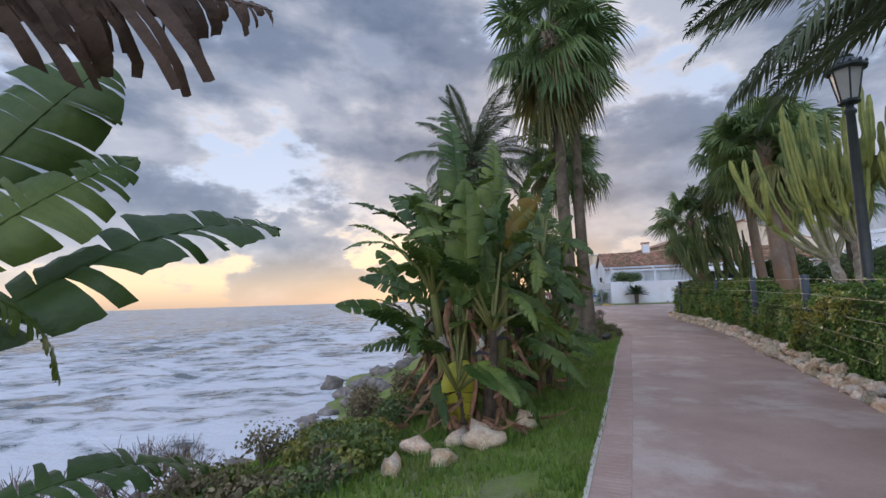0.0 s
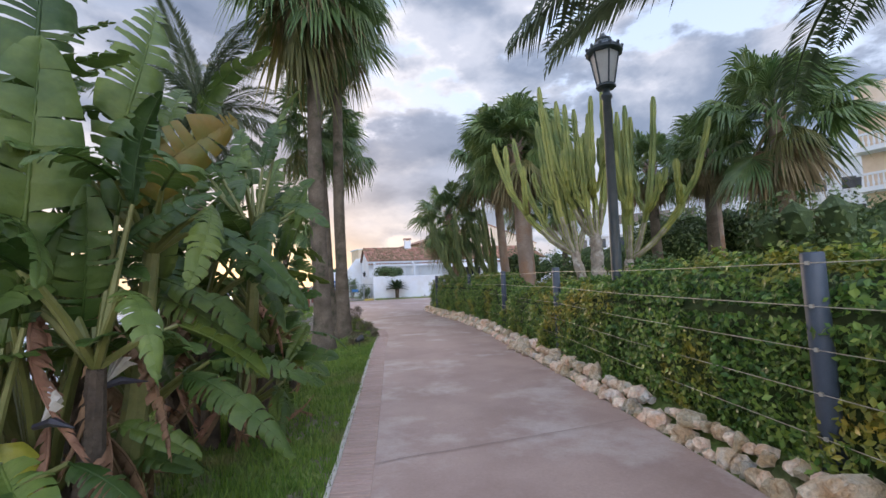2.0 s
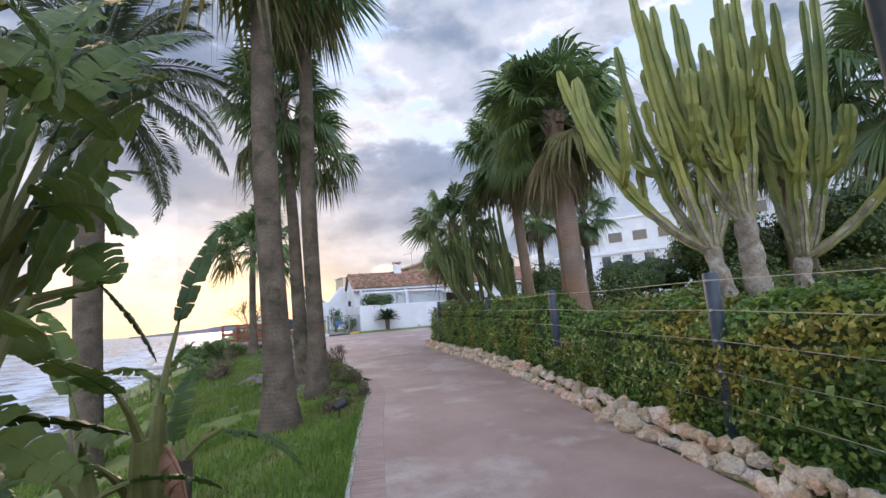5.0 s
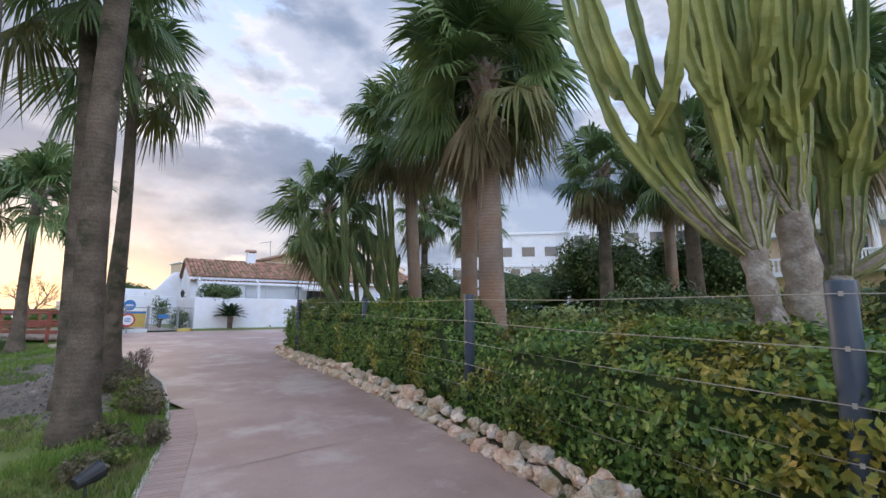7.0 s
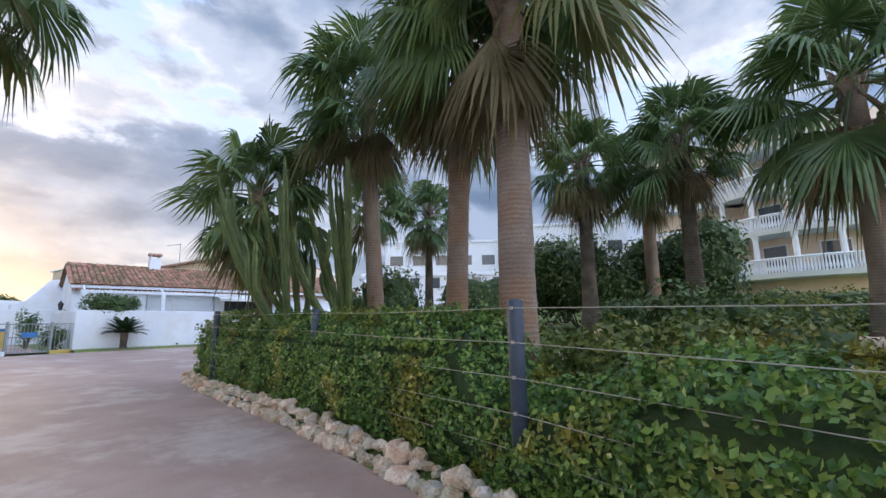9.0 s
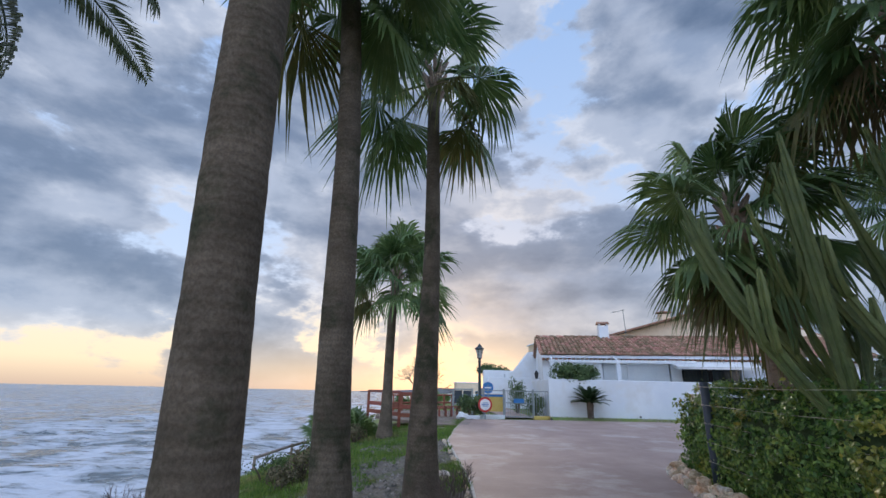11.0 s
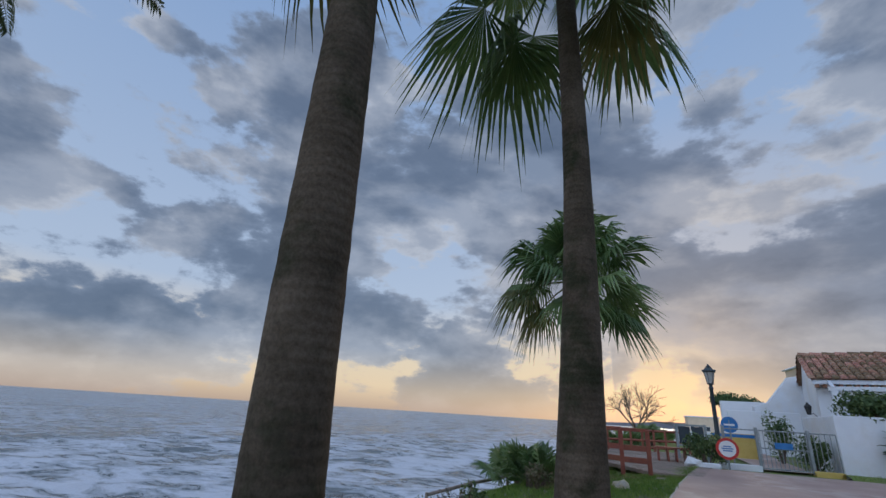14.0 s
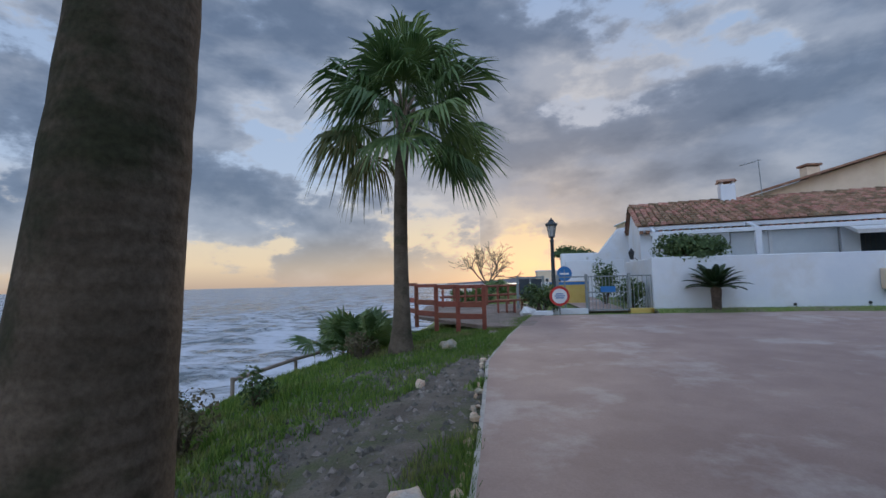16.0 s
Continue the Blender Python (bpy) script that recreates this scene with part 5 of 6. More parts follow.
# ---- bushes ----
def bush(name, x, y, z, rad, n, size, material, label, category="shrub", seed=1, kind="", group="", dens=None):
    r = random.Random(seed)
    b = thing(name, (x, y, z), label, category, group)
    g, tw = Geo(), Geo()
    blobs = [(Vector((r.uniform(-0.6, 0.6) * rad[0], r.uniform(-0.6, 0.6) * rad[1], rad[2] * r.uniform(0.45, 0.95))), r.uniform(0.35, 0.6)) for _ in range(9)]
    pts, nr = [], []
    for i in range(n):
        c, s = blobs[i % 9]
        d = Vector((r.gauss(0, 1), r.gauss(0, 1), r.gauss(0, 1))).normalized()
        p = c + Vector((d.x * rad[0], d.y * rad[1], d.z * rad[2] * 0.9)) * s * r.uniform(0.75, 1.08)
        if p.z < 0.01:
            p.z = r.uniform(0.01, 0.15)
        pts.append(p)
        nr.append(d)
    leaf_cloud(pts, nr, size, r, g)
    for c, s in blobs:
        tw.tube([(c.x * 0.1, c.y * 0.1, -0.05), (c.x * 0.5, c.y * 0.5, c.z * 0.5), c], [0.03, 0.02, 0.008], 5)
    tagged(part("branchwork", tw, M_TWIG, b), kind="stuff")
    # wide bushes get added solid blobs, coloured dark as the shade deep inside
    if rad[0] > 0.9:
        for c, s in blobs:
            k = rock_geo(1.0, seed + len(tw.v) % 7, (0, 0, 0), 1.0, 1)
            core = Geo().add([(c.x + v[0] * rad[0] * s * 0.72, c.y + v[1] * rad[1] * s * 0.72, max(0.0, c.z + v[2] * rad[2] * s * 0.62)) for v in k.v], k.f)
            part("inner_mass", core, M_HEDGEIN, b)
    tagged(part("foliage", g, material, b), kind="stuff")
    return b


p = PX @ Vector((1.3, 0.35, 2.2))
bush("climbing_shrub", p.x, p.y, p.z, (1.5, 0.4, 0.75), 3000, 0.05, M_BUSH, "dark green climber spilling over the white wall", seed=3)
p = PX @ Vector((-0.9, 2.6, 0))
bush("round_shrub", p.x, p.y, gz(p.y), (0.45, 0.45, 1.25), 1500, 0.045, M_BUSH, "clipped dark shrub inside the gate", seed=4)
bush("round_shrub", 11.95, 33.6, gz(33.6), (0.5, 0.4, 0.75), 1300, 0.045, M_BUSH, "low dark shrub behind the railings", seed=5)
bush("planter_shrub", 8.95, 32.8, gz(33), (0.6, 0.45, 0.75), 1700, 0.045, M_BUSH, "dark green shrub in a white planter", seed=6)


# ---- gate and railings ----
def railings():
    z = gz(33.2)
    rail = thing("metal_railing", (0, 0, z), "grey steel railings beside the gate", "fence")
    for a, b in (((9.5, 33.1), (10.4, 33.1)), ((11.72, 33.1), (12.4, 33.1))):
        n = int((b[0] - a[0]) / 0.115)
        for h in (0.08, 1.12):
            part("rail", Geo().tube([(a[0], a[1], h), (b[0], b[1], h)], 0.022, 6), M_GALV, rail)
        for i in range(n + 1):
            x = a[0] + (b[0] - a[0]) * i / n
            if a[0] > 11:
                part("bar", Geo().tube([(x, a[1], 0.0), (x, a[1], 1.12)], 0.011, 5), M_GALV, rail)
    for x in (9.5, 10.4, 11.72):
        part("post", Geo().box((x - 0.04, 33.06, 0), (x + 0.04, 33.14, 1.2), None, 0.006), M_GALV, rail, "square steel post")
    gate = thing("metal_gate", (10.45, 33.1, z), "closed grey steel gate with upright bars", "gate")
    g = Geo()
    for h in (0.06, 0.62, 1.12):
        g.tube([(0, 0, h), (1.22, 0, h)], 0.02, 6)
    part("gate_frame", g, M_GALV, gate)
    for i in range(12):
        part("bar", Geo().tube([(0.02 + i * 0.107, 0, 0.04), (0.02 + i * 0.107, 0, 1.14)], 0.011, 5), M_GALV, gate)
    part("gate_plate", Geo().box((0.38, -0.025, 0.62), (0.84, -0.012, 0.80)), M_BLUE, gate, "dark blue plate")
    base = Geo().box((11.7, 32.96, z - 0.1), (12.4, 33.24, z + 0.10), None, 0.01)
    whole("kerb_gate", base, M_YELLOWP, "low yellow-painted kerb under the railing", "kerb", kind="structure")
    whole("kerb_railing", Geo().box((9.3, 32.98, z - 0.1), (10.4, 33.22, z + 0.12), None, 0.01), M_WHITE, "low white plinth under the railing", "kerb", kind="structure")


railings()


def round_sign():
    s = thing("round_sign", (9.42, 32.35, gz(32.35)), "round white sign with red rim and blue bars", "sign")
    part("disc", Geo().tube([(0, 0, 0.58), (0, -0.02, 0.58)], 0.30, 28), M_SIGNRED, s, "red rim")
    part("face", Geo().tube([(0, -0.021, 0.58), (0, -0.028, 0.58)], 0.225, 28), M_SIGNWHITE, s, "white face")
    for k, w in ((0.06, 0.11), (0.0, 0.15), (-0.06, 0.12)):
        part("bar", Geo().box((-w, -0.034, 0.57 + k), (w, -0.029, 0.60 + k)), M_BLUE, s, "blue line of unreadable writing")
    part("stand", Geo().tube([(0, 0.02, -0.02), (0, 0.02, 0.6)], 0.025, 8), M_GALV, s)


round_sign()


def info_signs():
    s = thing("beach_sign", (10.0, 34.6, gz(34.6)), "round blue sign on a grey pole", "sign")
    part("pole", Geo().tube([(0, 0, 0), (0, 0, 1.35)], 0.025, 8), M_GALV, s)
    part("plate", Geo().tube([(0, 0, 1.2), (0, -0.02, 1.2)], 0.26, 22), M_BLUE, s)
    part("stripe", Geo().box((-0.16, -0.028, 1.17), (0.16, -0.022, 1.23)), M_SIGNWHITE, s)
    part("box", Geo().box((-0.12, -0.05, 0.3), (0.12, 0.03, 0.5), None, 0.01), M_BLUE, s)
    t = thing("notice_board", (8.35, 34.6, gz(34.6)), "wooden-framed notice board with glazed panes", "sign")
    for x in (0, 0.9):
        part("post", Geo().box((x - 0.04, -0.04, -0.05), (x + 0.04, 0.04, 1.15)), M_GALV, t)
    for x in (0.06, 0.48):
        part("pane", Geo().box((x, -0.012, 0.5), (x + 0.36, 0.012, 1.05)), M_GLASS, t)
    part("top_rail", Geo().box((-0.04, -0.03, 1.07), (0.94, 0.03, 1.13)), M_GALV, t)
    part("bottom_rail", Geo().box((-0.04, -0.03, 0.42), (0.94, 0.03, 0.48)), M_GALV, t)
    y = thing("play_panel", (10.5, 36.5, gz(36.5)), "yellow and blue painted panel behind the railings", "panel")
    part("panel", Geo().box((-0.75, 0, 0), (0.75, 0.08, 0.85), None, 0.01), M_YELLOWP, y)
    part("stripe", Geo().box((-0.75, -0.012, 0.72), (0.75, -0.004, 0.83)), M_BLUE, y)


info_signs()


# ---- white walls and hillside buildings past the gate ----
def gate_walls():
    for a, b in (((11.0, 39.5, 0.4), (13.6, 39.8, 2.7)), ((9.4, 46.0, 0.3), (12.4, 46.3, 1.7)), ((11.6, 44.0, 0.4), (14.3, 44.4, 3.3))):
        whole("wall_lane", Geo().box(a, b, None, 0.02), M_WHITE, "white rendered lane wall", "wall", kind="structure")
    g = Geo().add([(12.6, 42.0, 0.4), (15.5, 42.0, 0.4), (15.5, 42.0, 4.6), (14.2, 42.0, 4.4), (13.2, 42.0, 3.2), (12.6, 42.0, 3.0), (12.6, 42.4, 0.4), (15.5, 42.4, 0.4), (15.5, 42.4, 4.6), (14.2, 42.4, 4.4), (13.2, 42.4, 3.2), (12.6, 42.4, 3.0)],
                  [(0, 1, 2, 3, 4, 5), (11, 10, 9, 8, 7, 6), (0, 5, 11, 6), (5, 4, 10, 11), (4, 3, 9, 10), (3, 2, 8, 9)])
    whole("wall_stepped", g, M_WHITE, "white stepped lane wall with curved top", "wall", kind="structure")
    bush("trimmed_hedge", 12.6, 44.6, 2.9, (1.3, 0.4, 0.7), 1500, 0.06, M_BUSH, "dark trimmed hedge above the lane wall", seed=8)
    whole("lane_paving", Geo().add([(10.45, 33.1, gz(33.1) + 0.025), (11.7, 33.1, gz(33.1) + 0.025), (12.4, 44, gz(44) + 0.03), (10.4, 44, gz(44) + 0.03)], [(0, 1, 2, 3)]), M_PATH, "pinkish paved lane behind the gate", "path", kind="structure")


gate_walls()


def block_house(name, at, turn, w, d, h, cols, rows, material, label, group="", parapet=0.3, win=(0.8, 0.95), flat=True):
    m = Matrix.Translation(at) @ Matrix.Rotation(radians(turn), 4, "Z")
    b = thing(name, m, label, "building", group)
    part("wall", Geo().box((-w / 2, 0, -2.5), (w / 2, d, h)), material, b)
    if flat:
        part("roof", Geo().box((-w / 2 - 0.2, -0.2, h), (w / 2 + 0.2, d + 0.2, h + parapet), None, 0.03), M_WHITE, b, "flat white parapet roof")
    else:
        part("roof", Geo().add([(-w / 2 - 0.3, -0.4, h), (w / 2 + 0.3, -0.4, h), (w / 2 + 0.3, d / 2, h + 1.5), (-w / 2 - 0.3, d / 2, h + 1.5), (-w / 2 - 0.3, d + 0.4, h), (w / 2 + 0.3, d + 0.4, h)], [(0, 1, 2, 3), (3, 2, 5, 4), (0, 3, 4), (1, 5, 2)]), M_TILE, b, "clay tile roof")
    for i in range(cols):
        for j in range(rows):
            x = -w / 2 + w * (i + 0.5) / cols
            z = 0.9 + j * 2.9
            f = part("window", Geo().box((x - win[0] / 2 - 0.08, -0.05, z - 0.08), (x + win[0] / 2 + 0.08, 0.02, z + win[1] + 0.08)), M_WHITE, b, "white window surround")
            part("pane", Geo().box((x - win[0] / 2, -0.065, z), (x + win[0] / 2, -0.052, z + win[1])), M_GLASS, f)
    return b


block_house("villa", (38.5, 32.5, 1.0), -58, 13, 7, 4.9, 7, 2, M_WHITE, "white two-storey villa among the palms", "villas")
block_house("villa", (32, 37.5, 1.2), -48, 9, 6, 2.9, 5, 1, M_WHITE, "white single-storey villa behind the garden", "villas")
block_house("apartment_house", (53, 37.5, 5.0), -58, 20, 9, 6.6, 7, 2, M_WHITE, "stepped white apartment house on the hillside", "villas", win=(1.6, 1.2))
block_house("apartment_house", (57, 26, 6.0), -66, 14, 9, 7.0, 5, 2, M_WHITE, "white terraced apartment house above the garden", "villas", win=(1.6, 1.2))
block_house("lane_house", (21.1, 60, 0.8), 0, 1.5, 3, 6.1, 2, 2, M_CREAM, "small ochre-cream block beyond the lane", parapet=0.12, win=(0.4, 0.6))


def gable_house():
    b = thing("cream_house", (0, 0, 0), "cream rendered house with a low gable above the white house", "house")
    front = [(21.5, 0.5), (36, 0.5), (36, 6.2), (29.5, 8.3), (21.5, 6.0)]
    n = len(front)
    g = Geo().add([(x, 44 - 0.1 * (x - 21), z) for x, z in front] + [(x, 51, z) for x, z in front], [tuple(range(n)), tuple(reversed(range(n, 2 * n)))] + [(i, i + n, (i + 1) % n + n, (i + 1) % n) for i in range(n)])
    part("wall", g, M_CREAM, b)
    for p0, p1 in (((21.2, 5.98), (29.5, 8.36)), ((29.5, 8.36), (36.3, 6.15))):
        part("roof_edge", Geo().add([(p0[0], 43.2, p0[1]), (p1[0], 42.6, p1[1]), (p1[0], 51, p1[1]), (p0[0], 51, p0[1]), (p0[0], 43.2, p0[1] + 0.12), (p1[0], 42.6, p1[1] + 0.12), (p1[0], 51, p1[1] + 0.12), (p0[0], 51, p0[1] + 0.12)], [(0, 1, 5, 4), (4, 5, 6, 7), (0, 3, 2, 1), (1, 2, 6, 5), (0, 4, 7, 3)]), M_TILE, b, "clay tile verge")
    ch = part("chimney", Geo().box((25.2, 44.4, 6.3), (25.9, 45.0, 7.75), None, 0.02), M_CREAM, b, "cream chimney")
    part("chimney_cap", Geo().box((25.12, 44.3, 7.8), (25.98, 45.1, 7.92), None, 0.02), M_TILE, ch)


gable_house()
block_house("coast_house", (27, 150, 0.5), 0, 7, 5, 4.0, 4, 1, M_CREAM, "distant flat-roofed house on the coast")


def curved_block():
    b = thing("balcony_building", (49, 4.0, 3.7), "white and cream apartment building with curved colonnaded balconies", "building")
    R = 8.0
    angs = [radians(a) for a in range(120, 262, 6)]
    wall = Geo()
    back = [Vector((5.6 * math.cos(a), 5.6 * math.sin(a), 0)) for a in angs]
    for p, q in zip(back, back[1:]):
        wall.add([p + Vector((0, 0, -3)), q + Vector((0, 0, -3)), q + Vector((0, 0, 12)), p + Vector((0, 0, 12))], [(0, 1, 2, 3)])
    wall.box((-2.8, 4.8, -3), (3, 12, 12)).box((0, -12, -3), (4, 4.8, 12))
    part("wall", wall, M_CREAM, b, "cream rendered wall")
    for fl in range(4):
        z = 3.0 * fl + 0.6
        s = Geo()
        for a in angs:
            s.v += [(5.5 * math.cos(a), 5.5 * math.sin(a), z), (R * math.cos(a), R * math.sin(a), z), ((R + 0.15) * math.cos(a), (R + 0.15) * math.sin(a), z + 0.35), (5.5 * math.cos(a), 5.5 * math.sin(a), z + 0.35)]
        s.f += [(4 * i + j, 4 * i + 4 + j, 4 * i + 4 + (j + 1) % 4, 4 * i + (j + 1) % 4) for i in range(len(angs) - 1) for j in range(4)]
        part("side_balcony", Geo().box((-4.2, 4.6, z), (-2.7, 12, z + 0.35)), M_WHITE, b, "straight white balcony slab")
        slab = part("balcony", s, M_WHITE, b, "curved white balcony slab")
        if fl == 3:
            continue
        part("handrail", Geo().tube([(R * math.cos(a), R * math.sin(a), z + 1.3) for a in angs], 0.09, 6), M_WHITE, slab)
        bal = Geo()
        for i in range(110):
            a = angs[0] + (angs[-1] - angs[0]) * i / 109
            bal.lathe([(0.05, z + 0.35), (0.09, z + 0.6), (0.045, z + 0.95), (0.06, z + 1.25)], 5, (R * math.cos(a), R * math.sin(a), 0))
        for i in range(24):
            bal.lathe([(0.05, z + 0.35), (0.09, z + 0.6), (0.045, z + 0.95), (0.06, z + 1.25)], 5, (-4.1, 4.8 + i * 0.3, 0))
        bal.box((-4.2, 4.6, z + 1.22), (-4.0, 12, z + 1.38))
        tagged(part("balustrade", bal, M_WHITE, b, "white turned balusters"), kind="stuff")
        for i in range(8):
            a = angs[0] + (angs[-1] - angs[0]) * (i + 0.5) / 8
            part("column", Geo().lathe([(0.26, z + 0.35), (0.2, z + 0.6), (0.17, z + 2.7), (0.26, z + 3.0)], 10, (R * 0.97 * math.cos(a), R * 0.97 * math.sin(a), 0)), M_WHITE, b, "round white column")
            q = Matrix.Rotation(a, 4, "Z")
            if i % 2:
                w = part("window", Geo().box((5.58, -0.85, z + 0.4), (5.68, 0.85, z + 2.5), q), M_WHITE, b)
                part("pane", Geo().box((5.685, -0.75, z + 0.5), (5.70, 0.75, z + 2.4), q), M_GLASS, w)


curved_block()

# ---- coast: deck, red railing, shore ----
def red_fence():
    fence = thing("wooden_railing", (0, 0, 0), "red-brown painted timber railing beside the deck", "fence")
    line = [(7.12, 29.9), (6.45, 30.1), (5.85, 30.5), (5.2, 31.3), (4.6, 32.4)]
    for i, (x, y) in enumerate(line):
        z = gz(y) - 0.15
        part("post", Geo().box((x - 0.055, y - 0.055, z), (x + 0.055, y + 0.055, z + 1.2), None, 0.008), M_RED, fence, "square red post")
        if i:
            a, b = Vector((*line[i - 1], 0)), Vector((x, y, 0))
            a.z = b.z = gz(y) - 0.15
            for h, th in ((1.18, 0.045), (0.72, 0.07), (0.42, 0.07)):
                d = (b - a)
                m = Matrix.Translation(a + Vector((0, 0, h))) @ d.to_track_quat("X", "Z").to_matrix().to_4x4()
                part("board", Geo().box((-0.03, -0.03, -th), (d.length + 0.03, 0.03, th), m, 0.006), M_RED, fence, "red-brown board")
    far = thing("wooden_railing", (0, 0, 0), "red-brown timber railing on the seaward side of the deck", "fence")
    for i in range(9):
        x, y = 5.6 + i * 0.42, 35.5 + i * 0.15
        z = gz(y) - 0.15
        part("post", Geo().box((x - 0.04, y - 0.04, z), (x + 0.04, y + 0.04, z + 0.95)), M_RED, far)
    for h in (0.9, 0.55, 0.3):
        part("board", Geo().tube([(5.5, 35.5, gz(35.5) - 0.15 + h), (9.0, 36.7, gz(36.7) - 0.15 + h)], 0.045, 4), M_RED, far)
    # decking planks
    deck = thing("deck", (0, 0, 0), "weathered timber boardwalk deck", "deck")
    for i in range(34):
        y = 30.0 + i * 0.19
        z = gz(y) - 0.02
        part("plank", Geo().box((7.1 - 2.2 * min(1, i / 14), y, z - 0.05), (lx(y) + 0.35, y + 0.175, z + 0.045)), M_DECK, deck)
    bench = thing("bench", (7.95, 33.3, gz(33.3)), "low red-brown slatted timber bench", "bench")
    for j in range(4):
        part("slat", Geo().box((-0.45, -0.2 + j * 0.11, 0.40), (0.5, -0.11 + j * 0.11, 0.44)), M_RED, bench)
    for x in (-0.38, -0.1, 0.15, 0.4):
        part("leg", Geo().box((x, -0.2, 0), (x + 0.05, 0.22, 0.40)), M_RED, bench)
    pl = whole("planter", Geo().box((8.55, 32.3, gz(32.3)), (9.2, 32.6, gz(32.3) + 0.14), None, 0.02), M_WHITE, "low white-painted planter edge", "planter")
    whole("white_rock", rock_geo(0.22, 3, (8.45, 32.35, gz(32.3) + 0.1)), M_SIGNWHITE, "small white-painted boulder beside the deck", "rock")


red_fence()


def bare_tree():
    r = random.Random(9)
    x, y = 7.4, 44.0
    t = thing("bare_tree", (x, y, ground(x, y)), "leafless rounded tamarisk tree against the sunset", "tree")
    g = Geo()
    part("trunk", Geo().tube([(0, 0, -0.2), (0.02, 0, 0.7)], [0.14, 0.10], 8), M_TWIG, t)

    def grow(p, d, ln, rad, lv):
        q = p + d * ln
        g.tube([p, q], [rad, rad * 0.65], 4, False)
        if lv:
            for _ in range(3):
                e = (d + Vector((r.gauss(0, 0.5), r.gauss(0, 0.5), r.gauss(0.05, 0.35)))).normalized()
                grow(q, e, ln * r.uniform(0.68, 0.9), rad * 0.6, lv - 1)
    for i in range(6):
        a = i * 1.05
        grow(Vector((0.02, 0, 0.65)), Vector((math.cos(a) * 0.7, math.sin(a) * 0.7, 0.75)).normalized(), 0.75, 0.05, 4)
    tagged(part("branchwork", g, M_TWIG, t, "dense bare twigs"), kind="stuff")


bare_tree()


def dwarf_palm(x, y, h, n, seed, size=0.7):
    r = random.Random(seed)
    t = thing("dwarf_fan_palm", (x, y, ground(x, y)), "low clumping dwarf fan palm on the bank", "palm shrub", "dwarf fan palms")
    part("stem", Geo().tube([(0, 0, -0.2), (0, 0, h * 0.4)], [0.1, 0.08], 8), M_STEM, t)
    for i in range(n):
        f = i / n
        a = i * 137.5
        c = Vector((r.uniform(-0.5, 0.5), r.uniform(-0.5, 0.5), h * r.uniform(0.1, 0.4)))
        part("leaf", r.choice(FANS_STIFF), None, t, m=Matrix.Translation(c) @ Matrix.Rotation(radians(a), 4, "Z") @ Matrix.Rotation(radians(-(15 + 65 * f)), 4, "Y") @ Matrix.Scale(size * r.uniform(0.7, 1.0), 4))


dwarf_palm(4.1, 29.0, 0.9, 26, 1, 0.75)
dwarf_palm(3.5, 30.4, 0.9, 22, 2, 0.75)
dwarf_palm(6.6, 38.5, 0.9, 22, 3, 0.7)
dwarf_palm(7.9, 41.0, 0.9, 20, 4, 0.7)


def beach_rail():
    rail = thing("beach_rail", (0, 0, 0), "low weathered timber rail along the beach", "fence")
    line = [(1.6, 28.0), (2.3, 29.7), (3.0, 31.4), (3.6, 33.2)]
    last = None
    for x, y in line:
        z = ground(x, y)
        part("post", Geo().tube([(x, y, z - 0.1), (x, y, z + 0.5)], 0.045, 8), M_DECK, rail)
        p = Vector((x, y, z + 0.44))
        if last:
            part("rail", Geo().tube([last, p], 0.045, 6), M_DECK, rail)
        last = p


beach_rail()


def shore():
    r = random.Random(6)
    for i in range(70):
        y = -2 + i * 0.62 + r.uniform(-0.3, 0.3)
        s = r.uniform(8.6, 11.6)
        x = lx(y) - s / 0.92
        z = ground(x, y)
        ob = whole("shore_rock", SHORE[i % 5], M_SHORE, "dark wet boulder at the water's edge", "rock", "shore rocks")
        k = r.uniform(0.2, 0.55)
        ob.matrix_basis = Matrix.Translation((x, y, z + 0.08)) @ Matrix.Rotation(r.uniform(0, 6), 4, "Z") @ Matrix.Scale(k, 4)
    for x, y, k in ((0.8, 22.3, 1.0), (-2.0, 24.5, 0.9)):
        ob = whole("shore_rock", SHORE[1], M_SHORE, "large dark boulder in the surf", "rock", "shore rocks")
        ob.matrix_basis = Matrix.Translation((x - 4.5, y + 2, SEA + 0.1)) @ Matrix.Scale(k, 4)


SHORE = [rock_geo(1, 40 + i).mesh("shore_rock", M_SHORE, True) for i in range(5)]
shore()


def hills():
    g = Geo()
    for k in range(90):
        a = radians(-4 + k * 1.35)
        h = 9 + 16 * max(0, noise.noise(Vector((k * 0.16, 0, 2)))) + 0.5 * k + 6 * abs(noise.noise(Vector((k * 0.6, 3, 2))))
        h *= min(1, k / 8 + 0.05)
        x, y = math.sin(a) * 1500, math.cos(a) * 1500
        g.v += [(x, y, -8), (x, y, h)]
    g.f = [(2 * k, 2 * k + 2, 2 * k + 3, 2 * k + 1) for k in range(89)]
    whole("backdrop_hills", g, M_HILL, "hazy low headland on the horizon", "hill", kind="structure", smooth=True)


hills()

